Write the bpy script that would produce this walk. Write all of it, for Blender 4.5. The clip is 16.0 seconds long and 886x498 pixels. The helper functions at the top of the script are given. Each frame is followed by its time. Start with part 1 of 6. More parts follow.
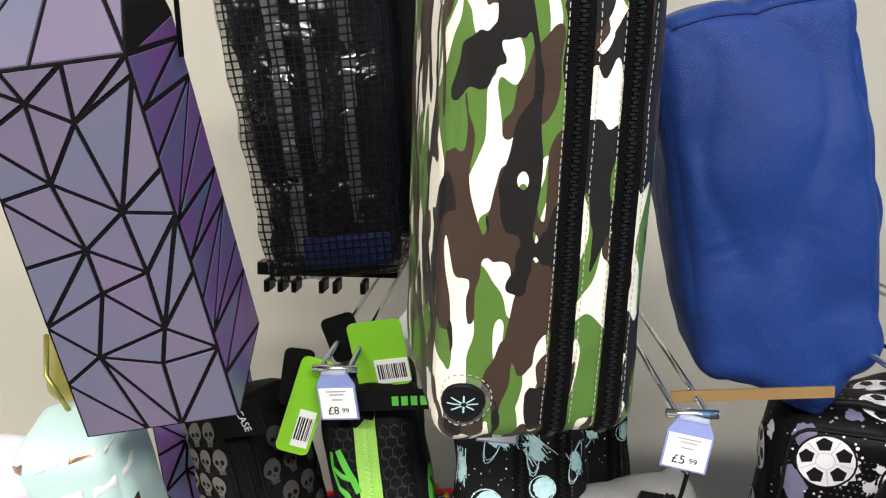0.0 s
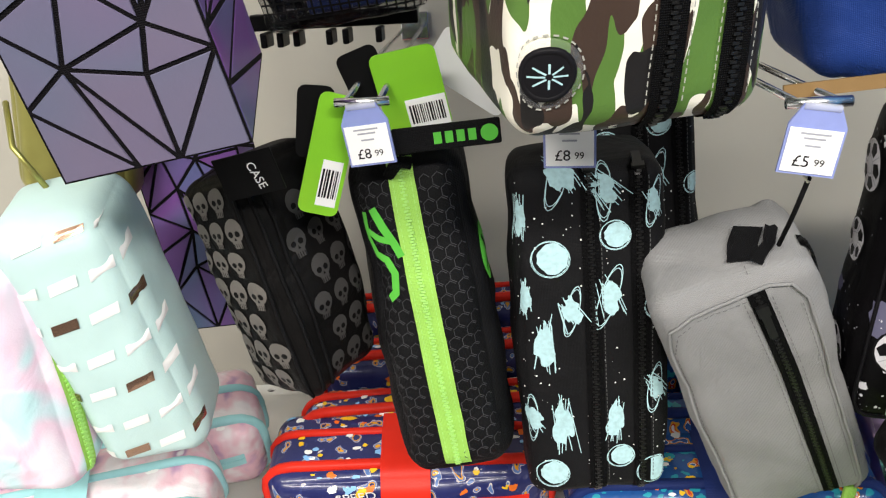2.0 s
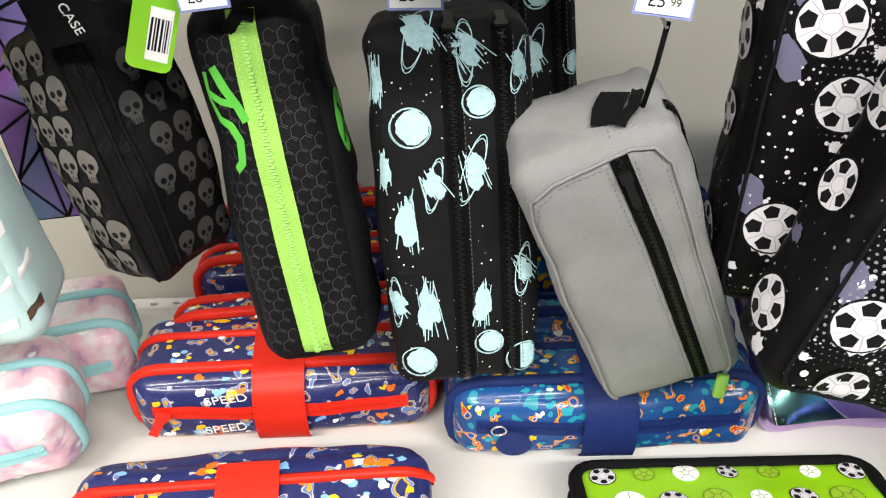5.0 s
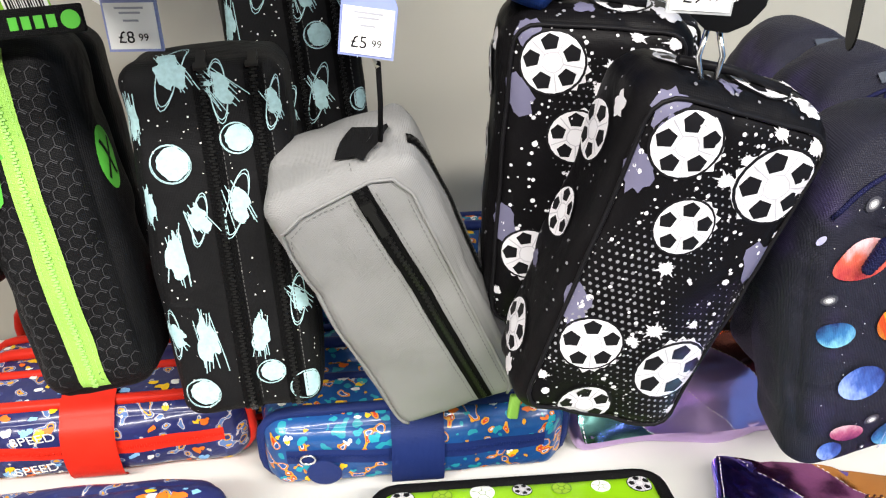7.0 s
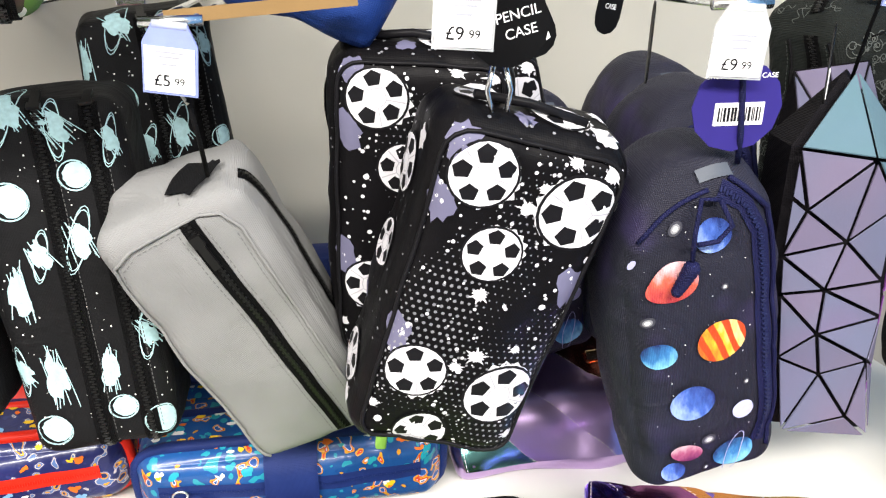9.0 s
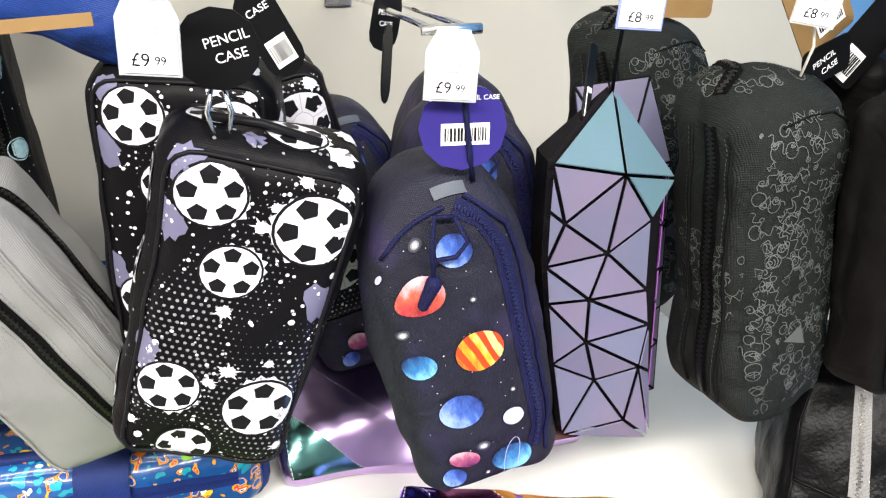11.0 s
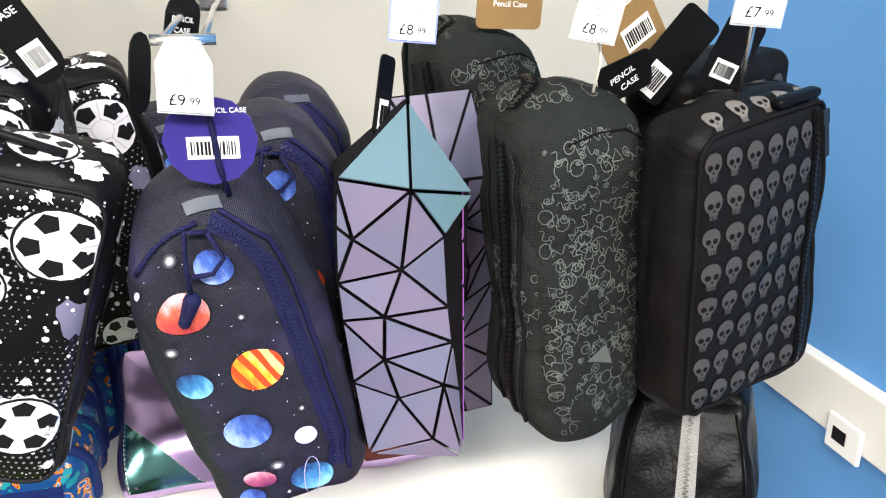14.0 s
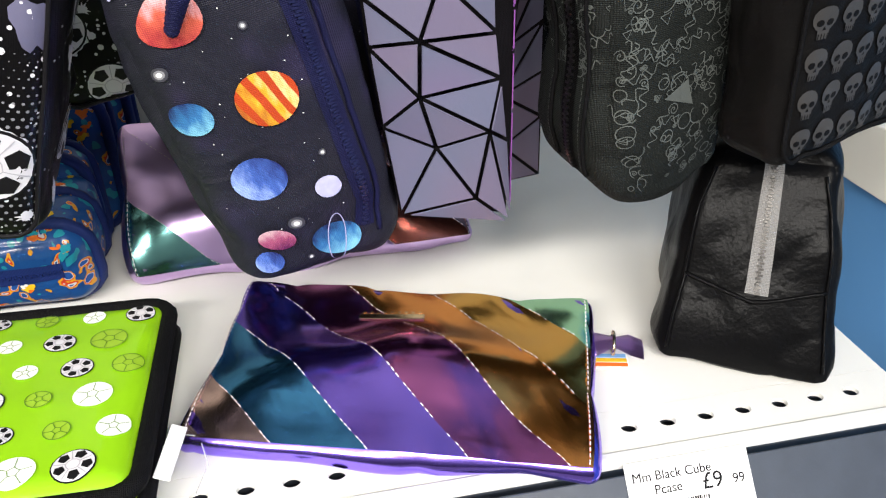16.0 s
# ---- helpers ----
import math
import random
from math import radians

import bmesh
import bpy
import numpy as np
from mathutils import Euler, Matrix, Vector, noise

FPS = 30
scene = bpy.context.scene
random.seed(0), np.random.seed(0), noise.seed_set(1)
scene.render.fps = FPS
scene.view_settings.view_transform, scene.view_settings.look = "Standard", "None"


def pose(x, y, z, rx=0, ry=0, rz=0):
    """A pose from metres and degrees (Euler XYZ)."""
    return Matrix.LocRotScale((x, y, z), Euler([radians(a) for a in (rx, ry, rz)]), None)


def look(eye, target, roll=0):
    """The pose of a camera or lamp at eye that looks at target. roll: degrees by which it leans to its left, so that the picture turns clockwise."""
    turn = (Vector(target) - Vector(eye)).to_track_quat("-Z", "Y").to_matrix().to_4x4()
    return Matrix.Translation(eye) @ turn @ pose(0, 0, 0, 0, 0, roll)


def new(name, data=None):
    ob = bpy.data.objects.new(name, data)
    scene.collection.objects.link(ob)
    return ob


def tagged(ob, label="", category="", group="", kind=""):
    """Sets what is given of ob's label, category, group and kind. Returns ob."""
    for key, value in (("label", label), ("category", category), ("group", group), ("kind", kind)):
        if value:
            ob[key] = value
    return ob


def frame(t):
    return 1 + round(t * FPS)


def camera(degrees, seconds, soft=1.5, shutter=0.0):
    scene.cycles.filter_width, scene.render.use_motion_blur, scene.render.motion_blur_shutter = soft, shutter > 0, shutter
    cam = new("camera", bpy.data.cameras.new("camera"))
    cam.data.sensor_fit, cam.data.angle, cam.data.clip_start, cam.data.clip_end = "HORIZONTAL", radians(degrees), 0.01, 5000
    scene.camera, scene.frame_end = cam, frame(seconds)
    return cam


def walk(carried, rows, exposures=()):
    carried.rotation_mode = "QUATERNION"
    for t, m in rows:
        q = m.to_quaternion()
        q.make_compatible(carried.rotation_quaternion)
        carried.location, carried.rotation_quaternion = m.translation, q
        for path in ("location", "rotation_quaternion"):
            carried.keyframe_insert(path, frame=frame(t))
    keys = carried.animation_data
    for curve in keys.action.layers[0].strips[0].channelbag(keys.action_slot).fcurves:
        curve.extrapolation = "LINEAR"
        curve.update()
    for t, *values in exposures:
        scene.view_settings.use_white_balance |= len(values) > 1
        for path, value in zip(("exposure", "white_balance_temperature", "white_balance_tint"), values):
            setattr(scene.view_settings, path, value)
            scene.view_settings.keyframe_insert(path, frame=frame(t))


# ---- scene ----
cam = camera(56.6, 16.0, soft=1.2)
PATH = [
    (0, (0.101, 0.032, 1.567), (-0.008, 2.005, 1.261), 1.0),
    (0.5, (0.094, 0.041, 1.542), (-0.028, 1.996, 1.141), -0.1),
    (1, (0.085, 0.057, 1.52), (-0.003, 2.003, 1.066), -1.7),
    (1.5, (0.078, 0.079, 1.5), (-0.029, 2.0, 0.952), -3.1),
    (2, (0.069, 0.099, 1.484), (-0.027, 1.989, 0.836), -3.3),
    (2.5, (0.065, 0.113, 1.475), (0.004, 2.001, 0.817), -3.0),
    (3, (0.064, 0.12, 1.47), (0.002, 1.982, 0.742), -3.1),
    (3.2, (0.064, 0.122, 1.469), (0.01, 1.982, 0.736), -2.9),
    (5.3, (0.119, 0.111, 1.434), (0.187, 1.952, 0.657), -1.4),
    (5.5, (0.128, 0.11, 1.433), (0.198, 1.954, 0.662), -1.5),
    (6, (0.148, 0.104, 1.431), (0.236, 1.957, 0.683), -2.0),
    (6.5, (0.173, 0.095, 1.433), (0.33, 1.952, 0.707), -1.7),
    (7, (0.191, 0.091, 1.439), (0.415, 1.951, 0.738), -0.9),
    (7.5, (0.203, 0.089, 1.446), (0.44, 1.96, 0.779), -0.5),
    (8, (0.215, 0.086, 1.449), (0.478, 1.962, 0.807), -0.4),
    (8.5, (0.236, 0.079, 1.444), (0.499, 1.96, 0.816), -1.3),
    (9, (0.259, 0.071, 1.438), (0.552, 1.95, 0.82), -1.3),
    (9.5, (0.284, 0.064, 1.438), (0.616, 1.926, 0.787), -1.2),
    (10, (0.312, 0.054, 1.442), (0.714, 1.906, 0.801), -1.3),
    (10.2, (0.322, 0.048, 1.442), (0.743, 1.9, 0.814), -1.3),
    (12.3, (0.394, 0.049, 1.459), (0.767, 1.911, 0.831), 0.4),
    (12.5, (0.402, 0.048, 1.457), (0.788, 1.908, 0.831), 0.4),
    (13, (0.427, 0.043, 1.454), (0.843, 1.897, 0.831), 0.4),
    (13.5, (0.447, 0.038, 1.452), (0.869, 1.892, 0.83), 0.2),
    (14, (0.455, 0.038, 1.451), (0.902, 1.884, 0.826), 0.4),
    (14.5, (0.461, 0.043, 1.442), (0.886, 1.896, 0.821), -0.0),
    (15, (0.46, 0.057, 1.417), (0.849, 1.867, 0.661), -0.2),
    (15.5, (0.456, 0.077, 1.397), (0.834, 1.831, 0.514), -0.7),
    (16, (0.454, 0.09, 1.377), (0.824, 1.789, 0.39), -0.4),
]
walk(cam, [(t, look(eye, target, roll)) for t, eye, target, roll in PATH], [(0.0, -0.40), (1.5, -0.36), (3.0, -0.40), (5.5, -0.06), (7.0, 0.14), (9.0, 0.30), (14.5, 0.44), (15.0, 0.38), (16.0, -0.08)])

# world and light: a shop with strip lights in its ceiling
world = bpy.data.worlds.new("world")
scene.world = world
world.use_nodes = True
world.node_tree.nodes["Background"].inputs[0].default_value = (0.9, 0.95, 1.0, 1)
world.node_tree.nodes["Background"].inputs[1].default_value = 0.02
LIGHTS = [(-0.75, -1.5), (1.0, -1.5)]
for lx, ly in LIGHTS:
    lamp = bpy.data.lights.new("strip_light", "AREA")
    lamp.shape, lamp.size, lamp.size_y, lamp.energy, lamp.color = "RECTANGLE", 1.5, 0.28, 122, (1.0, 0.955, 0.895)
    ob = new("strip_light", lamp)
    ob.matrix_world = look((lx, ly, 2.66), (lx, ly + 1.0, 1.0))

# ---- materials ----
def nodes_of(name):
    m = bpy.data.materials.new(name)
    m.use_nodes = True
    t = m.node_tree
    return m, t, t.nodes["Principled BSDF"]


def link(t, a, b):
    t.links.new(a, b)


def surface(name, col, rough=0.6, metal=0.0, vary=0.15, scale=60.0, bump=0.1, fine=900.0, weave=0.0, weave_mm=0.8, coat=0.0, spec=0.16, alpha=1.0, trans=0.0, crease=0.0):
    """A plain surface with stains at one scale, grain at another and, for cloth, a weave and soft creases."""
    if max(col) < 0.045:
        col = [c * 0.36 for c in col]
        spec *= 0.5  # deep dyed blacks
    m, t, b = nodes_of(name)
    N = t.nodes
    co = N.new("ShaderNodeTexCoord")
    n1 = N.new("ShaderNodeTexNoise")
    n1.inputs["Scale"].default_value, n1.inputs["Detail"].default_value = scale, 4
    link(t, co.outputs["Object"], n1.inputs["Vector"])
    mix = N.new("ShaderNodeMix")
    mix.data_type = "RGBA"
    lo = [c * (1 - vary) for c in col]
    hi = [min(1, c * (1 + vary)) for c in col]
    mix.inputs[6].default_value, mix.inputs[7].default_value = (*lo, 1), (*hi, 1)
    link(t, n1.outputs["Fac"], mix.inputs[0])
    link(t, mix.outputs[2], b.inputs["Base Color"])
    b.inputs["Roughness"].default_value, b.inputs["Metallic"].default_value = rough, metal
    b.inputs["Coat Weight"].default_value, b.inputs["Coat Roughness"].default_value = coat, 0.15
    b.inputs["Specular IOR Level"].default_value = spec
    b.inputs["Alpha"].default_value, b.inputs["Transmission Weight"].default_value = alpha, trans
    n2 = N.new("ShaderNodeTexNoise")
    n2.inputs["Scale"].default_value, n2.inputs["Detail"].default_value = fine, 3
    link(t, co.outputs["Object"], n2.inputs["Vector"])
    height = n2.outputs["Fac"]
    if weave:
        wx, wz = N.new("ShaderNodeTexWave"), N.new("ShaderNodeTexWave")
        for w, axis in ((wx, "X"), (wz, "Z")):
            w.bands_direction = axis
            w.inputs["Scale"].default_value = 314.0 / weave_mm
            w.inputs["Distortion"].default_value = 0.4
            link(t, co.outputs["Object"], w.inputs["Vector"])
        mul = N.new("ShaderNodeMath")
        mul.operation = "ADD"
        link(t, wx.outputs["Fac"], mul.inputs[0])
        link(t, wz.outputs["Fac"], mul.inputs[1])
        mad = N.new("ShaderNodeMath")
        mad.operation = "MULTIPLY_ADD"
        mad.inputs[1].default_value = weave
        link(t, mul.outputs[0], mad.inputs[0])
        link(t, n2.outputs["Fac"], mad.inputs[2])
        height = mad.outputs[0]
    bp = N.new("ShaderNodeBump")
    bp.inputs["Strength"].default_value, bp.inputs["Distance"].default_value = bump, 0.0006
    link(t, height, bp.inputs["Height"])
    link(t, bp.outputs[0], b.inputs["Normal"])
    if crease:
        n3, bp3 = N.new("ShaderNodeTexNoise"), N.new("ShaderNodeBump")
        n3.inputs["Scale"].default_value, n3.inputs["Detail"].default_value, n3.inputs["Distortion"].default_value = 26, 2.5, 1.4
        link(t, co.outputs["Object"], n3.inputs["Vector"])
        bp3.inputs["Strength"].default_value, bp3.inputs["Distance"].default_value = crease, 0.006
        link(t, n3.outputs["Fac"], bp3.inputs["Height"])
        link(t, bp3.outputs[0], bp.inputs["Normal"])
    return m


def ramped(name, stops, scale, stretch=(1, 1, 1), constant=True, rough=0.5, metal=0.0, distort=0.0, detail=2.0, kind="noise", turn=0.0, bump=0.2, coat=0.0, weave=0.0, crease=0.0):
    """Colours laid out by a noise or a band pattern: camouflage, tie-dye, stripes."""
    m = surface(name, (0.5, 0.5, 0.5), rough, metal, bump=bump, weave=weave, coat=coat, crease=crease)
    t = m.node_tree
    N, b = t.nodes, t.nodes["Principled BSDF"]
    co, mp = N.new("ShaderNodeTexCoord"), N.new("ShaderNodeMapping")
    mp.inputs["Scale"].default_value = stretch
    mp.inputs["Rotation"].default_value = (0, radians(turn), 0)
    link(t, co.outputs["Object"], mp.inputs["Vector"])
    if kind == "noise":
        tx = N.new("ShaderNodeTexNoise")
        tx.inputs["Detail"].default_value, tx.inputs["Distortion"].default_value = detail, distort
    else:
        tx = N.new("ShaderNodeTexWave")
        tx.wave_profile = "SAW"
        tx.inputs["Distortion"].default_value, tx.inputs["Detail"].default_value = distort, detail
    tx.inputs["Scale"].default_value = scale
    link(t, mp.outputs[0], tx.inputs["Vector"])
    rp = N.new("ShaderNodeValToRGB")
    rp.color_ramp.interpolation = "CONSTANT" if constant else "EASE"
    e = rp.color_ramp.elements
    while len(e) < len(stops):
        e.new(0.5)
    for el, (pos, c) in zip(e, stops):
        el.position, el.color = pos, (*c, 1)
    link(t, tx.outputs["Fac"], rp.inputs["Fac"])
    link(t, rp.outputs["Color"], b.inputs["Base Color"])
    return m


def by_object(name, stops, rough=0.4, coat=0.3, spread=0.25, scale=9.0):
    """Panels that each take a tint of their own, with a slow drift of colour over them."""
    m = surface(name, (0.4, 0.36, 0.55), rough, 0.0, bump=0.12, coat=coat, fine=500)
    t = m.node_tree
    N, b = t.nodes, t.nodes["Principled BSDF"]
    info, geo = N.new("ShaderNodeObjectInfo"), N.new("ShaderNodeTexCoord")
    nz = N.new("ShaderNodeTexNoise")
    nz.inputs["Scale"].default_value = scale
    link(t, geo.outputs["Object"], nz.inputs["Vector"])
    ma = N.new("ShaderNodeMath")
    ma.operation = "MULTIPLY_ADD"
    ma.inputs[1].default_value = spread
    link(t, info.outputs["Random"], ma.inputs[0])
    link(t, nz.outputs["Fac"], ma.inputs[2])
    rp = N.new("ShaderNodeValToRGB")
    e = rp.color_ramp.elements
    while len(e) < len(stops):
        e.new(0.5)
    for el, (pos, c) in zip(e, stops):
        el.position, el.color = pos, (*c, 1)
    link(t, ma.outputs[0], rp.inputs["Fac"])
    link(t, rp.outputs["Color"], b.inputs["Base Color"])
    return m


M = {}
M["wall"] = surface("painted_back_panel", (0.42, 0.403, 0.350), 0.55, vary=0.05, scale=6, bump=0.05)
M["blue_wall"] = surface("blue_panel", (0.11, 0.30, 0.63), 0.45, vary=0.08, scale=5, bump=0.04)
M["white_metal"] = surface("white_powder_coat", (0.78, 0.77, 0.73), 0.4, vary=0.06, scale=18, bump=0.08)
M["dark"] = surface("dark_hole", (0.02, 0.02, 0.02), 0.8)
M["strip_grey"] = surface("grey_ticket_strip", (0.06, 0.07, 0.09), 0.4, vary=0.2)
M["floor"] = surface("vinyl_floor", (0.16, 0.155, 0.15), 0.4, vary=0.15, scale=4)
# dark so that the unseen wall across the aisle bounces little light
M["far_wall"] = surface("unseen_dark_panel", (0.09, 0.09, 0.10), 0.6, vary=0.15, scale=4)
M["ceiling"] = surface("ceiling_tile", (0.75, 0.75, 0.73), 0.9, vary=0.04)
M["chrome"] = surface("chrome_wire", (0.7, 0.7, 0.7), 0.22, 1.0, vary=0.05)
M["black_metal"] = surface("black_wire", (0.02, 0.02, 0.022), 0.35, 0.6)
M["paper"] = surface("white_paper", (0.85, 0.85, 0.84), 0.7, vary=0.03)
M["ink"] = surface("black_ink", (0.03, 0.03, 0.035), 0.6)
M["ink_grey"] = surface("grey_ink", (0.35, 0.36, 0.40), 0.7)
M["lilac_plastic"] = surface("lilac_plastic_holder", (0.30, 0.36, 0.72), 0.2, coat=0.5, alpha=0.75)
M["clear_plastic"] = surface("clear_plastic_holder", (0.85, 0.87, 0.9), 0.12, coat=0.6, alpha=0.35)
M["dome_clear"] = surface("thin_clear_dome", (0.6, 0.6, 0.6), 0.08, coat=0.6, alpha=0.12)
M["string"] = surface("cotton_string", (0.70, 0.66, 0.55), 0.9)
M["black_cloth"] = surface("black_cloth", (0.016, 0.016, 0.018), 0.75, weave=0.7, bump=0.5, vary=0.3, crease=0.35)
M["black_pu"] = surface("black_leatherette", (0.010, 0.010, 0.011), 0.33, bump=0.55, fine=420, vary=0.3, crease=0.3)
M["zip_black"] = surface("black_zip_tape", (0.006, 0.006, 0.007), 0.7, weave=0.8, bump=0.5)
M["teeth_black"] = surface("black_zip_teeth", (0.022, 0.022, 0.022), 0.3, spec=0.6)
M["zip_grey"] = surface("grey_zip_tape", (0.24, 0.235, 0.23), 0.8, weave=0.8, bump=0.5)
M["teeth_steel"] = surface("dark_steel_teeth", (0.09, 0.085, 0.08), 0.35, 0.3)
M["stitch_white"] = surface("white_thread", (0.36, 0.36, 0.32), 0.8)
M["stitch_grey"] = surface("grey_thread", (0.10, 0.10, 0.10), 0.8)
M["camo"] = surface("camouflage_cloth", (0.5, 0.5, 0.5), 0.42, bump=0.25, coat=0.12, crease=0.22)
tree = M["camo"].node_tree
coord, spread = tree.nodes.new("ShaderNodeTexCoord"), tree.nodes.new("ShaderNodeMapping")
spread.inputs["Scale"].default_value = (1.5, 1.5, 0.55)
link(tree, coord.outputs["Object"], spread.inputs["Vector"])
under = None
for shade, cut, place, size in (((0.80, 0.77, 0.66), 0.0, 0.0, 46), ((0.085, 0.17, 0.035), 0.49, 0.37, 44), ((0.050, 0.032, 0.024), 0.54, 1.71, 50), ((0.014, 0.013, 0.013), 0.565, 2.93, 52)):
    nz, gt, mx, mv = tree.nodes.new("ShaderNodeTexNoise"), tree.nodes.new("ShaderNodeMath"), tree.nodes.new("ShaderNodeMix"), tree.nodes.new("ShaderNodeVectorMath")
    mv.inputs[1].default_value = (place, place * 2, place)
    link(tree, spread.outputs[0], mv.inputs[0])
    nz.inputs["Scale"].default_value, nz.inputs["Detail"].default_value, nz.inputs["Distortion"].default_value = size, 0.6, 0.7
    link(tree, mv.outputs[0], nz.inputs["Vector"])
    gt.operation = "GREATER_THAN"
    gt.inputs[1].default_value = cut
    link(tree, nz.outputs["Fac"], gt.inputs[0])
    mx.data_type = "RGBA"
    mx.inputs[7].default_value = (*shade, 1)
    link(tree, gt.outputs[0], mx.inputs[0])
    if under:
        link(tree, under.outputs[2], mx.inputs[6])
    under = mx
link(tree, under.outputs[2], tree.nodes["Principled BSDF"].inputs["Base Color"])
M["camo_stitch"] = M["stitch_white"]
M["royal"] = surface("royal_blue_satin", (0.012, 0.036, 0.17), 0.42, bump=0.35, vary=0.15, scale=25, fine=260, weave=0.5, crease=0.3)
M["grey_cloth"] = surface("grey_canvas", (0.24, 0.24, 0.24), 0.75, weave=1.0, weave_mm=0.7, bump=0.4, vary=0.06, crease=0.12)
M["grey_dark"] = surface("grey_piping", (0.13, 0.13, 0.13), 0.8, weave=0.6, bump=0.3)
M["space_cloth"] = surface("charcoal_cloth", (0.022, 0.022, 0.024), 0.6, weave=0.3, bump=0.3, vary=0.25, crease=0.35)
M["mint_print"] = surface("pale_mint_print", (0.40, 0.60, 0.63), 0.6, vary=0.3, scale=420)
M["green_body"] = surface("black_sports_cloth", (0.017, 0.017, 0.019), 0.55, weave=0.4, bump=0.4, vary=0.25, crease=0.3)
M["green_line"] = surface("grey_hex_print", (0.046, 0.046, 0.050), 0.5)
M["lime"] = surface("lime_green_zip", (0.30, 0.56, 0.10), 0.6, weave=0.7, bump=0.4)
M["lime_teeth"] = surface("lime_zip_teeth", (0.34, 0.63, 0.16), 0.4)
M["green_print"] = surface("green_print", (0.09, 0.42, 0.05), 0.55)
M["green_card"] = ramped("green_card", [(0, (0.10, 0.32, 0.02)), (0.5, (0.22, 0.55, 0.03)), (1, (0.42, 0.75, 0.05))], 12, constant=False, rough=0.3, coat=0.4)
M["black_card"] = surface("black_card", (0.015, 0.015, 0.016), 0.45)
M["kraft"] = surface("kraft_card", (0.22, 0.135, 0.055), 0.75, vary=0.12)
M["navy_card"] = surface("navy_purple_card", (0.03, 0.022, 0.16), 0.35, coat=0.3)
M["mint_pu"] = surface("mint_leatherette", (0.50, 0.68, 0.66), 0.38, bump=0.15, vary=0.04, crease=0.12)
M["white_print"] = surface("white_print", (0.82, 0.82, 0.80), 0.45)
M["gold_foil"] = surface("rose_gold_foil", (0.32, 0.20, 0.14), 0.25, 0.9)
M["rainbow"] = ramped("pastel_tie_dye", [(0, (0.80, 0.55, 0.68)), (0.4, (0.85, 0.78, 0.85)), (0.5, (0.82, 0.62, 0.74)), (0.62, (0.55, 0.80, 0.82)), (1, (0.80, 0.50, 0.70))], 14, constant=False, rough=0.85, distort=0.6, crease=0.4)
M["olive"] = surface("olive_gold_metallic", (0.36, 0.34, 0.10), 0.3, 0.7)
M["skull_body"] = surface("black_coated_cloth", (0.015, 0.014, 0.014), 0.5, weave=0.15, bump=0.25, vary=0.25, crease=0.5)
M["skull_print"] = surface("bronze_grey_print", (0.047, 0.045, 0.044), 0.38, vary=0.2, scale=25)
M["skull_grey"] = surface("pale_grey_print", (0.125, 0.115, 0.105), 0.5, vary=0.2, scale=25)
M["doodle_body"] = surface("grey_black_twill", (0.038, 0.044, 0.041), 0.6, weave=0.9, weave_mm=0.9, bump=0.5, vary=0.25, crease=0.6)
M["doodle_line"] = surface("grey_doodle_print", (0.085, 0.094, 0.088), 0.55)
M["ball_body"] = surface("black_ball_cloth", (0.012, 0.011, 0.013), 0.45, weave=0.2, bump=0.2, vary=0.3, crease=0.3)
M["ball_white"] = surface("white_ball_print", (0.66, 0.645, 0.68), 0.42, vary=0.03)
M["ball_black"] = surface("black_ball_print", (0.025, 0.024, 0.028), 0.4)
M["ball_line"] = surface("grey_seam_print", (0.42, 0.41, 0.45), 0.5)
M["ball_grey"] = surface("grey_speckle_print", (0.22, 0.22, 0.24), 0.5)
M["ball_lilac"] = surface("lilac_paint_print", (0.13, 0.125, 0.20), 0.5)
M["uni_body"] = ramped("dark_space_cloth", [(0, (0.012, 0.013, 0.019)), (0.52, (0.017, 0.017, 0.028)), (0.70, (0.030, 0.024, 0.062)), (1, (0.07, 0.045, 0.15))], 24, constant=False, rough=0.5, weave=0.8, bump=0.45, crease=0.45)
M["uni_zip"] = surface("navy_zip_tape", (0.008, 0.009, 0.046), 0.6, weave=0.8, bump=0.5)
M["uni_teeth"] = surface("navy_zip_teeth", (0.014, 0.016, 0.055), 0.35)
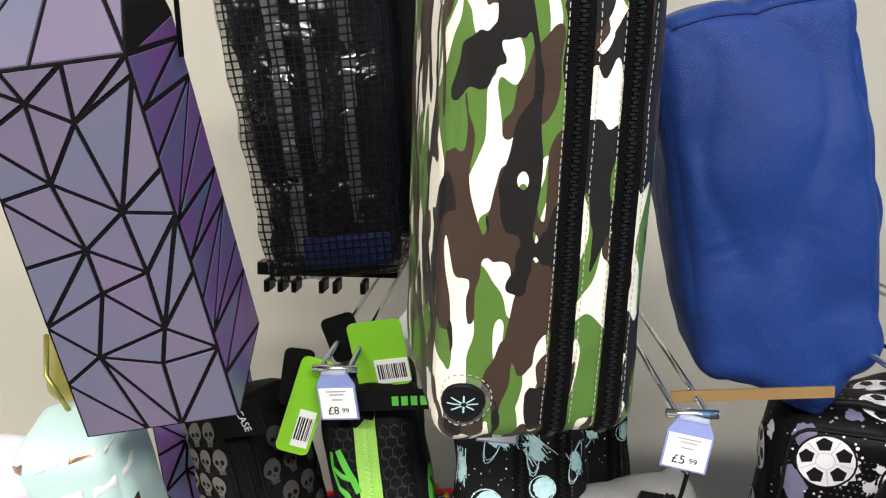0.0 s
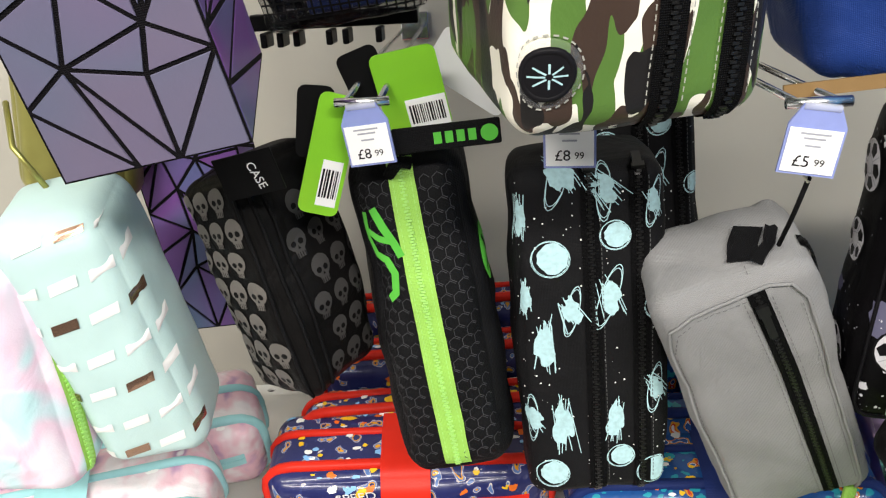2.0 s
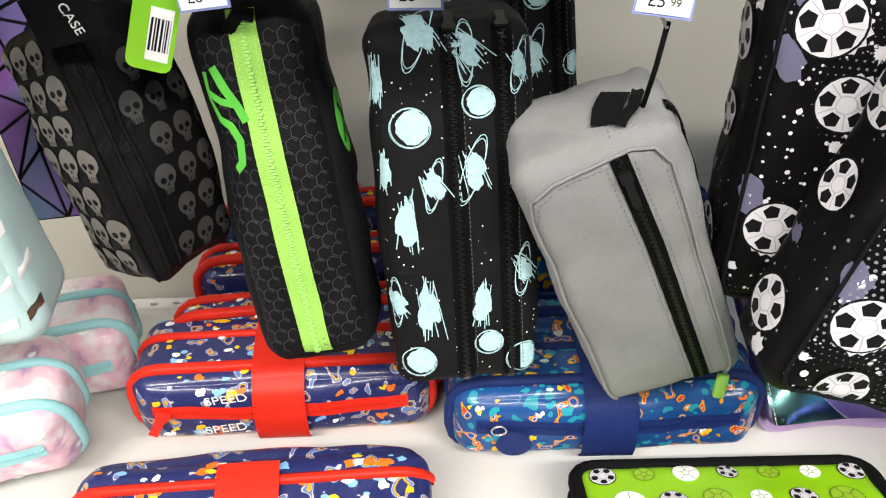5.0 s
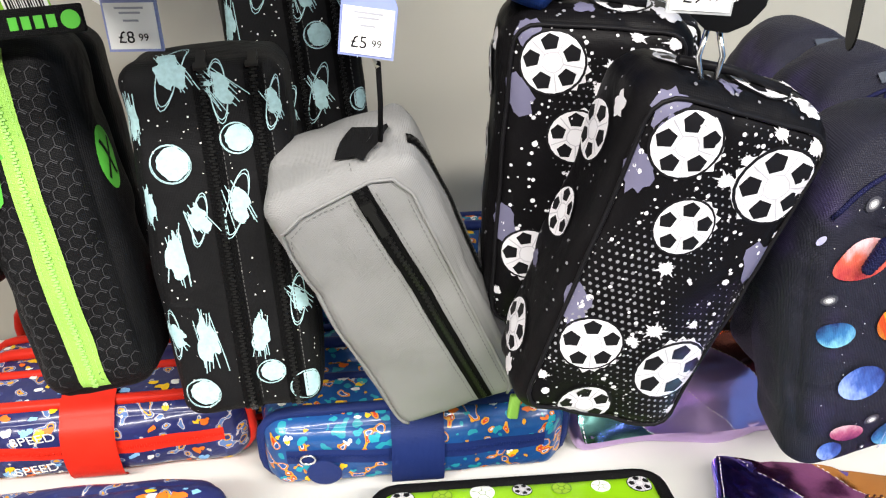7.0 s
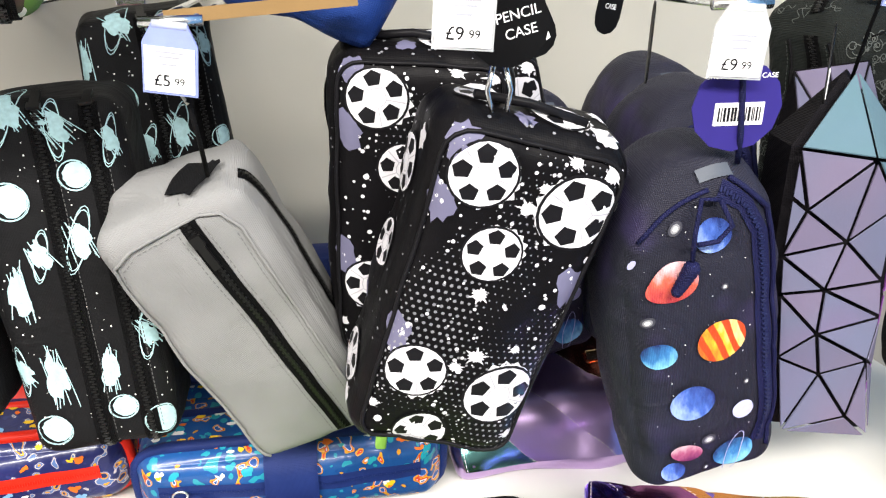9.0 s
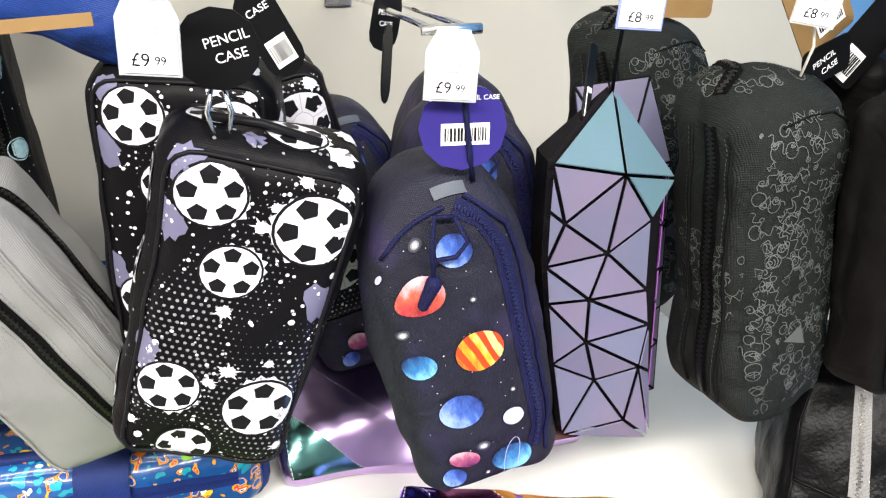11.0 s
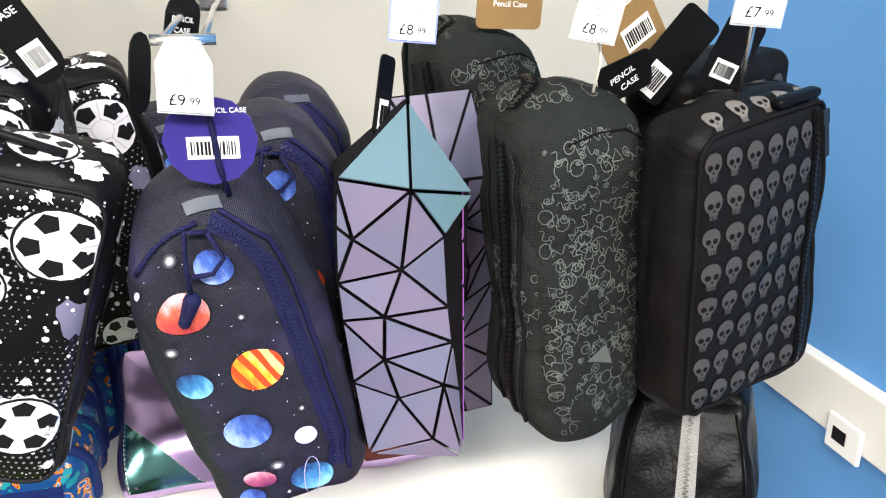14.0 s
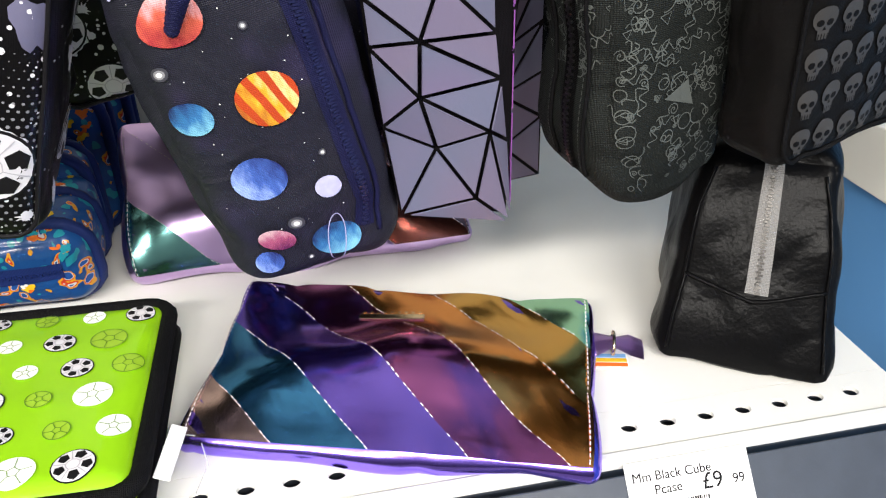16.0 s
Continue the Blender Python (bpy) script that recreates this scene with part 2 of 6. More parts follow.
def planet(name, lit, mid, dim, along, stripes=None):
    """A printed planet: its ink runs from a lit limb to a dim one, with streaks across it."""
    m = surface(name, mid, 0.5, weave=0.8, bump=0.35)
    t = m.node_tree
    N, b = t.nodes, t.nodes["Principled BSDF"]
    co, dot = N.new("ShaderNodeTexCoord"), N.new("ShaderNodeVectorMath")
    dot.operation = "DOT_PRODUCT"
    dot.inputs[1].default_value = (along[0], 0, along[1])
    link(t, co.outputs["Generated"], dot.inputs[0])
    nz, mp = N.new("ShaderNodeTexNoise"), N.new("ShaderNodeMapping")
    mp.inputs["Rotation"].default_value, mp.inputs["Scale"].default_value = (0, 0.5, 0), (1.6, 1, 0.7)
    link(t, co.outputs["Object"], mp.inputs["Vector"])
    link(t, mp.outputs[0], nz.inputs["Vector"])
    nz.inputs["Scale"].default_value, nz.inputs["Detail"].default_value = 190, 4
    ad = N.new("ShaderNodeMath")
    ad.operation = "MULTIPLY_ADD"
    ad.inputs[1].default_value = 0.75
    link(t, nz.outputs["Fac"], ad.inputs[0])
    link(t, dot.outputs["Value"], ad.inputs[2])
    rp = N.new("ShaderNodeValToRGB")
    e = rp.color_ramp.elements
    e.new(0.5)
    low = 0.375 + min(0, along[0]) + min(0, along[1])
    span = abs(along[0]) + abs(along[1])
    scale_ = N.new("ShaderNodeMapRange")
    scale_.inputs["From Min"].default_value, scale_.inputs["From Max"].default_value = low, low + span
    link(t, ad.outputs[0], scale_.inputs["Value"])
    for el, (pos, c) in zip(e, ((0.12, dim), (0.5, mid), (0.86, lit))):
        el.position, el.color = pos, (*c, 1)
    link(t, scale_.outputs[0], rp.inputs["Fac"])
    out = rp.outputs["Color"]
    if stripes:
        wv, st, mx = N.new("ShaderNodeTexWave"), N.new("ShaderNodeValToRGB"), N.new("ShaderNodeMix")
        mp2 = N.new("ShaderNodeMapping")
        mp2.inputs["Rotation"].default_value = (0, radians(18), 0)
        link(t, co.outputs["Generated"], mp2.inputs["Vector"])
        link(t, mp2.outputs[0], wv.inputs["Vector"])
        wv.inputs["Scale"].default_value, wv.inputs["Distortion"].default_value, wv.inputs["Detail"].default_value = 1.15, 1.6, 2
        st.color_ramp.elements[0].position, st.color_ramp.elements[1].position = 0.35, 0.55
        link(t, wv.outputs["Fac"], st.inputs["Fac"])
        mx.data_type = "RGBA"
        mx.inputs[6].default_value = (*stripes, 1)
        link(t, st.outputs["Color"], mx.inputs[0])
        link(t, out, mx.inputs[7])
        out = mx.outputs[2]
    link(t, out, b.inputs["Base Color"])
    return m


M["jupiter"] = planet("orange_banded_print", (0.85, 0.70, 0.34), (0.80, 0.42, 0.03), (0.45, 0.12, 0.02), (0.7, 0.3), (0.50, 0.06, 0.015))
M["red_planet"] = planet("red_planet_print", (0.75, 0.50, 0.55), (0.70, 0.13, 0.08), (0.42, 0.04, 0.05), (0.25, 0.75))
M["blue_planet"] = planet("blue_planet_print", (0.30, 0.42, 0.80), (0.06, 0.13, 0.46), (0.02, 0.03, 0.15), (-0.6, -0.4))
M["cyan_planet"] = planet("cyan_planet_print", (0.22, 0.55, 0.72), (0.04, 0.18, 0.42), (0.015, 0.03, 0.12), (0.3, -0.7))
M["pink_planet"] = planet("pink_planet_print", (0.70, 0.45, 0.50), (0.45, 0.10, 0.20), (0.16, 0.02, 0.10), (-0.2, 0.8))
M["star_halo"] = surface("faint_star_halo_print", (0.055, 0.055, 0.070), 0.55)
M["star_glow"] = surface("star_glow_print", (0.26, 0.26, 0.28), 0.55)
M["moon"] = surface("pale_moon_print", (0.45, 0.45, 0.70), 0.5, vary=0.4, scale=200)
M["geo_gap"] = surface("black_mesh_backing", (0.016, 0.014, 0.018), 0.7, weave=0.8, bump=0.5)
M["geo_lilac"] = by_object("iridescent_lilac_panel", [(0.25, (0.134, 0.110, 0.186)), (0.55, (0.150, 0.128, 0.194)), (0.72, (0.122, 0.128, 0.194)), (0.95, (0.162, 0.118, 0.208))], 0.45, 0.06)
M["geo_side"] = by_object("iridescent_blue_panel", [(0.3, (0.06, 0.13, 0.24)), (0.5, (0.12, 0.12, 0.28)), (0.7, (0.18, 0.07, 0.28)), (0.95, (0.05, 0.20, 0.26))], 0.35, 0.3)
M["geo_teal"] = by_object("iridescent_teal_panel", [(0.3, (0.075, 0.155, 0.155)), (0.6, (0.09, 0.15, 0.185)), (0.9, (0.08, 0.165, 0.17))], 0.4, 0.12)
M["geo_violet"] = by_object("iridescent_violet_panel", [(0.3, (0.20, 0.07, 0.30)), (0.9, (0.30, 0.10, 0.36))], 0.35, 0.3)
HOLO = [tuple(min(0.92, 2.1 * q) for q in c) for c in ((0.50, 0.30, 0.28), (0.045, 0.17, 0.32), (0.14, 0.09, 0.46), (0.20, 0.06, 0.17), (0.55, 0.17, 0.045), (0.36, 0.20, 0.05), (0.22, 0.40, 0.26))]
for hi_, hc in enumerate(HOLO):
    M["holo%d" % hi_] = surface("metallic_foil", hc, 0.20, 1.0, vary=0.15, scale=14, bump=0.5, fine=30)
M["purple_foil"] = surface("purple_foil", (0.58, 0.42, 0.72), 0.28, 1.0, vary=0.35, scale=14, bump=0.8, fine=40)
M["teal_foil"] = surface("teal_foil", (0.20, 0.48, 0.46), 0.18, 1.0, vary=0.35, scale=14, bump=0.8, fine=40)
M["copper_foil"] = surface("copper_foil", (0.42, 0.14, 0.11), 0.2, 1.0, vary=0.35, scale=14, bump=0.8, fine=40)
M["gold_bar"] = surface("gold_bar", (0.80, 0.62, 0.40), 0.2, 1.0)
M["thread"] = surface("pale_thread", (0.75, 0.68, 0.72), 0.7)
M["lime_box"] = surface("lime_green_vinyl", (0.27, 0.56, 0.010), 0.22, coat=0.6, vary=0.06, bump=0.1)
M["lime_dull"] = surface("yellow_green_print", (0.30, 0.50, 0.03), 0.3, coat=0.4)
M["lime_line"] = surface("dark_green_line_print", (0.10, 0.22, 0.015), 0.3, coat=0.4)
M["navy_trim"] = surface("navy_trim", (0.012, 0.025, 0.12), 0.55, weave=0.5, bump=0.3)
M["red_trim"] = surface("red_trim", (0.66, 0.025, 0.012), 0.42, bump=0.15)
M["red_print"] = ramped("navy_race_print", [(0, (0.02, 0.025, 0.11)), (0.56, (0.03, 0.04, 0.15)), (0.60, (0.55, 0.50, 0.48)), (0.62, (0.10, 0.18, 0.40)), (0.66, (0.70, 0.32, 0.02)), (0.70, (0.02, 0.03, 0.12))], 95, detail=1, rough=0.32, coat=0.4, crease=0.5)
M["navy_print"] = ramped("navy_dog_print", [(0, (0.02, 0.26, 0.34)), (0.36, (0.012, 0.07, 0.24)), (0.56, (0.012, 0.06, 0.22)), (0.60, (0.65, 0.30, 0.02)), (0.63, (0.55, 0.05, 0.02)), (0.65, (0.60, 0.60, 0.62)), (0.67, (0.02, 0.08, 0.3))], 95, detail=1, rough=0.35, coat=0.4, crease=0.5)
M["teal_trim"] = surface("pale_teal_trim", (0.30, 0.58, 0.60), 0.5, bump=0.2)
M["pastel_print"] = ramped("pastel_unicorn_print", [(0, (0.45, 0.65, 0.66)), (0.38, (0.75, 0.70, 0.72)), (0.55, (0.70, 0.45, 0.52)), (0.68, (0.40, 0.25, 0.40)), (0.74, (0.80, 0.78, 0.80))], 45, constant=False, rough=0.3, coat=0.4, crease=0.6)
M["yellow_print"] = surface("yellow_print", (0.80, 0.50, 0.02), 0.4)
M["orange_print"] = surface("orange_print", (0.75, 0.16, 0.02), 0.4)
M["teal_print"] = surface("teal_print", (0.02, 0.30, 0.38), 0.4)
M["sky_print"] = surface("light_blue_print", (0.22, 0.45, 0.75), 0.4)
M["clear"] = surface("clear_pvc", (0.03, 0.03, 0.035), 0.06, coat=1.0, spec=0.8, alpha=0.35, bump=0.8, fine=40, crease=0.6)
M["dark_fill"] = surface("dark_contents", (0.012, 0.013, 0.022), 0.14, bump=0.8, fine=50, spec=0.9, crease=1.0)
# silver that imitates pale glare on the clear plastic
M["glare"] = surface("glare_silver", (0.30, 0.31, 0.34), 0.12, 0.6, vary=0.6, scale=45, bump=1.0, fine=70, spec=0.8, crease=1.0)
M["blue_fill"] = surface("blue_contents", (0.02, 0.035, 0.16), 0.4)

# ---- mesh helpers ----
def part(name, bm, material, parent=None, label="", smooth=True):
    me = bpy.data.meshes.new(name)
    bm.normal_update()
    bm.to_mesh(me)
    bm.free()
    me.materials.append(material)
    if smooth:
        for p in me.polygons:
            p.use_smooth = True
    ob = new(name, me)
    if parent:
        ob.parent = parent
    if label:
        ob["label"] = label
    if name == "stitching":
        ob["kind"] = "stuff"
    return ob


def thing(name, m, label, category, group=""):
    e = new(name)
    e.empty_display_size = 0.02
    e.matrix_world = m
    return tagged(e, label, category, group)


def box(bm, lo, hi, bevel=0.0):
    c = [(a + b) / 2 for a, b in zip(lo, hi)]
    d = [b - a for a, b in zip(lo, hi)]
    r = bmesh.ops.create_cube(bm, size=1, matrix=Matrix.Translation(c) @ Matrix.Diagonal((*d, 1)))
    if bevel:
        es = list({e for v in r["verts"] for e in v.link_edges})
        bmesh.ops.bevel(bm, geom=es, offset=bevel, segments=2, affect="EDGES", profile=0.5)
    return bm


def tube(bm, pts, r, sides=8, closed=False):
    pts = [Vector(p) for p in pts]
    n = len(pts)
    rings = []
    for i, p in enumerate(pts):
        a = pts[i - 1] if (i or closed) else p
        b = pts[(i + 1) % n] if (i < n - 1 or closed) else p
        t = (b - a).normalized()
        u = t.cross(Vector((0.13, 0.97, 0.21))).normalized()
        w = t.cross(u)
        rings.append([bm.verts.new(p + r * (math.cos(k * math.tau / sides) * u + math.sin(k * math.tau / sides) * w)) for k in range(sides)])
    for i in range(n if closed else n - 1):
        A, B = rings[i], rings[(i + 1) % n]
        for k in range(sides):
            bm.faces.new((A[k], A[(k + 1) % sides], B[(k + 1) % sides], B[k]))
    if not closed:
        bm.faces.new(rings[0][::-1])
        bm.faces.new(rings[-1])
    return bm


def lettering(name, text, size, m, material, parent, align="CENTER"):
    cu = bpy.data.curves.new(name, "FONT")
    cu.body, cu.size, cu.align_x, cu.align_y = text, size, align, "CENTER"
    cu.extrude = 0.00008
    tmp = bpy.data.objects.new(name, cu)
    me = bpy.data.meshes.new_from_object(tmp)
    bpy.data.objects.remove(tmp)
    me.materials.append(material)
    ob = new(name, me)
    ob.parent = parent
    ob.matrix_local = m
    return ob


class Soft:
    """A stuffed box: width, height, depth, corner radius, bulges, taper and creases; its faces take prints and zips."""

    def __init__(s, w, h, d, r=0.012, taper=1.0, bulge=0.006, side=0.003, shear=0.0, wr=0.0006, freq=35.0, dtop=1.0, seed=0, lump=0.0, fold=0.0, warp=None):
        s.fold, s.warp = fold, warp
        s.w, s.h, s.d, s.r, s.taper, s.bulge, s.side, s.shear, s.wr, s.freq, s.dtop, s.seed, s.lump = w, h, d, r, taper, bulge, side, shear, wr, freq, dtop, seed, lump

    def f(s, p):
        hw, hd, hh = s.w / 2, s.d / 2, s.h / 2
        q = Vector((max(-hw + s.r, min(hw - s.r, p[0])), max(-hd + s.r, min(hd - s.r, p[1])), max(-hh + s.r, min(hh - s.r, p[2]))))
        n = Vector(p) - q
        n = n.normalized() if n.length > 1e-9 else Vector((0, -1, 0))
        o = q + n * s.r
        a, b, c = max(-1, min(1, p[0] / hw)), max(-1, min(1, p[1] / hd)), max(-1, min(1, p[2] / hh))
        o.y += b * s.bulge * (1 - a * a) * (1 - c * c)
        o.x += a * s.side * (1 - b * b) * (1 - c * c)
        o.z += c * s.side * (1 - a * a) * (1 - b * b)
        k = (c + 1) / 2
        o.x = o.x * (1 + (s.taper - 1) * k) + s.shear * o.z
        o.y = hd + (o.y - hd) * (1 + (s.dtop - 1) * k)
        sd = Vector((s.seed * 3.1, s.seed * 1.7, 0))
        if s.fold:
            # sharp valleys where the cloth creases
            o -= n * s.fold * (1 - abs(noise.noise(Vector((o.x * 22, o.y * 22, o.z * 13)) + sd * 2))) ** 7
        o += n * (noise.noise(o * s.freq + sd) * s.wr * 2 + noise.noise(o * s.freq * 1.7 + sd) * s.wr * 0.8 + noise.noise(o * 14 + sd) * s.lump)
        return s.warp(o) if s.warp else o

    def at(s, face, u, v, lift=0.0):
        hw, hd, hh = s.w / 2, s.d / 2, s.h / 2

        def p(u, v):
            # past an edge the print wraps onto the next face
            if face == "front":
                x, y, z = u, -hd, v
                if x > hw: x, y = hw, y + (u - hw)
                if x < -hw: x, y = -hw, y + (-hw - u)
                if z > hh: z, y = hh, y + (v - hh)
                if z < -hh: z, y = -hh, y + (-hh - v)
                return (x, y, z)
            if face == "back": return (u, hd, v)
            if face == "left": return (-hw, u, v)
            if face == "right": return (hw, u, v)
            if face == "top": return (u, v, hh)
            return (u, v, -hh)
        o = s.f(p(u, v))
        if lift:
            e = 0.0006
            du, dv = s.f(p(u + e, v)) - s.f(p(u - e, v)), s.f(p(u, v + e)) - s.f(p(u, v - e))
            n = du.cross(dv)
            n = n.normalized() if n.length > 1e-14 else Vector((0, -1, 0))
            if n.dot(o) < 0: n = -n
            o = o + n * (lift + 0.0003)
        return o

    def shell(s, n=30):
        bm = bmesh.new()
        hw, hd, hh = s.w / 2, s.d / 2, s.h / 2
        made = {}

        def vert(i, j, k):
            key = (i, j, k)
            if key not in made:
                c = [(math.tanh(1.0 * (2 * a / n - 1)) / math.tanh(1.0)) for a in key]
                made[key] = bm.verts.new(s.f((c[0] * hw, c[1] * hd, c[2] * hh)))
            return made[key]
        for i in range(n):
            for j in range(n):
                for c, flip in ((0, 0), (n, 1)):
                    for quad in ([(c, i, j), (c, i, j + 1), (c, i + 1, j + 1), (c, i + 1, j)], [(i, c, j), (i + 1, c, j), (i + 1, c, j + 1), (i, c, j + 1)], [(i, j, c), (i, j + 1, c), (i + 1, j + 1, c), (i + 1, j, c)]):
                        vs = [vert(*q) for q in quad]
                        bm.faces.new(vs[::-1] if flip else vs)
        return bm

    def patch(s, bm, face, pts, lift=0.0003, centre=None, rings=3):
        """A print whose outline is star-shaped about its middle."""
        n = len(pts)
        cu, cv = centre or (sum(p[0] for p in pts) / n, sum(p[1] for p in pts) / n)
        mid = bm.verts.new(s.at(face, cu, cv, lift))
        prev = None
        for k in range(1, rings + 1):
            f = k / rings
            ring = [bm.verts.new(s.at(face, cu + (u - cu) * f, cv + (v - cv) * f, lift)) for u, v in pts]
            for i in range(n):
                j = (i + 1) % n
                bm.faces.new((mid, ring[i], ring[j]) if prev is None else (prev[i], ring[i], ring[j], prev[j]))
            prev = ring
        return bm

    def disc(s, bm, face, u, v, r, lift=0.0003, n=22, squash=1.0, turn=0.0, rough=0.0):
        pts = []
        for k in range(n):
            a = k * math.tau / n
            rr = r * (1 + rough * random.uniform(-1, 1))
            x, y = rr * math.cos(a), rr * squash * math.sin(a)
            pts.append((u + x * math.cos(turn) - y * math.sin(turn), v + x * math.sin(turn) + y * math.cos(turn)))
        return s.patch(bm, face, pts, lift, (u, v))

    def ribbon(s, bm, face, path, width, lift=0.0004, step=0.004):
        pts = []
        for (a, b), (c, d) in zip(path, path[1:]):
            k = max(1, int(math.hypot(c - a, d - b) / step))
            pts += [(a + (c - a) * i / k, b + (d - b) * i / k) for i in range(k)]
        pts.append(path[-1])
        last = None
        for i, (u, v) in enumerate(pts):
            a, b = pts[max(0, i - 1)], pts[min(len(pts) - 1, i + 1)]
            tx, ty = b[0] - a[0], b[1] - a[1]
            l = math.hypot(tx, ty) or 1
            nx, ny = -ty / l * width / 2, tx / l * width / 2
            row = [bm.verts.new(s.at(face, u + nx * k, v + ny * k, lift)) for k in (-1, 0, 1)]
            if last:
                bm.faces.new((last[0], last[1], row[1], row[0]))
                bm.faces.new((last[1], last[2], row[2], row[1]))
            last = row
        return bm

    def cord(s, bm, face, path, r, lift=0.0, step=0.004, closed=False):
        pts = []
        ends = list(zip(path, path[1:])) + ([(path[-1], path[0])] if closed else [])
        for (a, b), (c, d) in ends:
            k = max(1, int(math.hypot(c - a, d - b) / step))
            pts += [s.at(face, a + (c - a) * i / k, b + (d - b) * i / k, max(lift, 1e-5)) for i in range(k)]
        if not closed:
            pts.append(s.at(face, *path[-1], max(lift, 1e-5)))
        return tube(bm, pts, r, 6, closed)

    def dashes(s, bm, face, path, width=0.0006, on=0.002, off=0.0012, lift=0.0006):
        for (a, b), (c, d) in zip(path, path[1:]):
            l = math.hypot(c - a, d - b)
            k = int(l / (on + off))
            for i in range(k):
                f, g = i * (on + off) / l, (i * (on + off) + on) / l
                s.ribbon(bm, face, [(a + (c - a) * f, b + (d - b) * f), (a + (c - a) * g, b + (d - b) * g)], width, lift, 1)
        return bm

    def teeth(s, bm, face, path, width=0.0042, pitch=0.0016, lift=0.0008):
        for (a, b), (c, d) in zip(path, path[1:]):
            l = math.hypot(c - a, d - b)
            tx, ty = (c - a) / l, (d - b) / l
            for i in range(int(l / pitch)):
                f = i * pitch
                side = 1 if i % 2 else -1
                u0, v0 = a + tx * f, b + ty * f
                cs = []
                for du, dv in ((-0.35 * width + side * width * 0.14, 0), (0.35 * width + side * width * 0.14, 0), (0.35 * width + side * width * 0.14, pitch * 0.72), (-0.35 * width + side * width * 0.14, pitch * 0.72)):
                    cs.append((u0 - ty * du + tx * dv, v0 + tx * du + ty * dv))
                low = [bm.verts.new(s.at(face, *q, lift * 0.4)) for q in cs]
                up = [bm.verts.new(s.at(face, *q, lift + 0.0006)) for q in cs]
                bm.faces.new(up)
                for k in range(4):
                    bm.faces.new((low[k], low[(k + 1) % 4], up[(k + 1) % 4], up[k]))
        return bm

    def zip(s, parent, face, path, tape, teeth, width=0.011, tooth=0.0042, label=""):
        z = part("zip_tape", s.ribbon(bmesh.new(), face, path, width, 0.0005), tape, parent, label)
        part("zip_teeth", s.teeth(bmesh.new(), face, path, tooth), teeth, z, smooth=False)
        return z

    def pull(s, parent, face, u, v, du, dv, material, length=0.016, width=0.005):
        bm = bmesh.new()
        tx, ty = du / math.hypot(du, dv), dv / math.hypot(du, dv)
        a, b = s.at(face, u, v, 0.003), s.at(face, u + tx * length, v + ty * length, 0.0022)
        t = (b - a).normalized()
        n = (s.at(face, u, v, 0.004) - s.at(face, u, v, 0.001)).normalized()
        w = t.cross(n).normalized()
        for k0, k1, ww in ((-0.25, 0.12, 0.8), (0.12, 1.0, 0.55)):
            vs = []
            for k in (k0, k1):
                for q in (-1, 1):
                    for m in (-0.0016, 0.0008):
                        vs.append(bm.verts.new(a + (b - a) * k + w * q * width * ww + n * m))
            bmesh.ops.convex_hull(bm, input=vs)
        return part("zip_pull", bm, material, parent, smooth=False)


def hung(name, c, e, S, label, category="pencil case", group="hanging pencil cases", body=None):
    """A thing whose front face stands at the pose c, e; its body runs back from there."""
    t = thing(name, pose(*c, *e) @ pose(0, S.d / 2, 0), label, category, group)
    part("body", S.shell(40), body, t)
    return t


def rect_loop(w, h, r, n=4):
    pts = []
    for cx, cy, a0 in ((w / 2 - r, h / 2 - r, 0), (-w / 2 + r, h / 2 - r, 90), (-w / 2 + r, -h / 2 + r, 180), (w / 2 - r, -h / 2 + r, 270)):
        for k in range(n + 1):
            a = radians(a0 + 90 * k / n)
            pts.append((cx + r * math.cos(a), cy + r * math.sin(a)))
    return pts


# ---- the bay: back panel, shelf, side panel, shop round it ----
SHELF, WALL, SIDE = 1.078, 0.872, 0.95


def slab(name, lo, hi, material, label, category, bevel=0.0):
    return tagged(part(name, box(bmesh.new(), lo, hi, bevel), material, smooth=False), label, category, kind="structure")


slab("wall_back", (-2.2, WALL, 0), (SIDE, WALL + 0.05, 2.8), M["wall"], "cream painted steel back panel of the display bay", "wall")
slab("wall_side", (SIDE, -0.25, 0), (SIDE + 0.05, WALL + 0.05, 2.8), M["blue_wall"], "bright blue side panel at the end of the bay", "wall")
slab("floor", (-2.2, -2.2, -0.05), (2.4, WALL + 0.05, 0), M["floor"], "grey vinyl shop floor", "floor")
slab("ceiling", (-2.2, -2.2, 2.8), (2.4, WALL + 0.05, 2.85), M["ceiling"], "off-white ceiling of the shop", "ceiling")
# added out of view; its dark colour keeps the fill light down
slab("wall_far", (-2.2, -2.25, 0), (2.4, -2.2, 2.8), M["far_wall"], "unseen dark wall across the aisle, added to hold back fill light", "wall")
slab("wall_left", (-2.25, -2.2, 0), (-2.2, WALL, 2.8), M["ceiling"], "plain pale wall at the aisle's end", "wall")
slab("wall_right", (2.4, -2.2, 0), (2.45, WALL, 2.8), M["ceiling"], "plain pale wall at the aisle's end", "wall")
slab("side_rail", (SIDE - 0.014, 0.34, SHELF - 0.004), (SIDE, WALL, SHELF + 0.054), M["white_metal"], "white steel rail across the blue side panel", "rail", 0.002)
rt = thing("shelf_ticket", pose(SIDE - 0.017, 0.555, SHELF, 0, 0, -90), "small white ticket holder clipped to the white rail", "ticket")
part("holder", box(bmesh.new(), (-0.02, -0.003, -0.012), (0.02, 0.001, 0.02), 0.001), M["paper"], rt, smooth=False)
part("printed_mark", box(bmesh.new(), (-0.012, -0.0036, -0.002), (0.004, -0.003, 0.010)), M["ink"], rt, smooth=False)

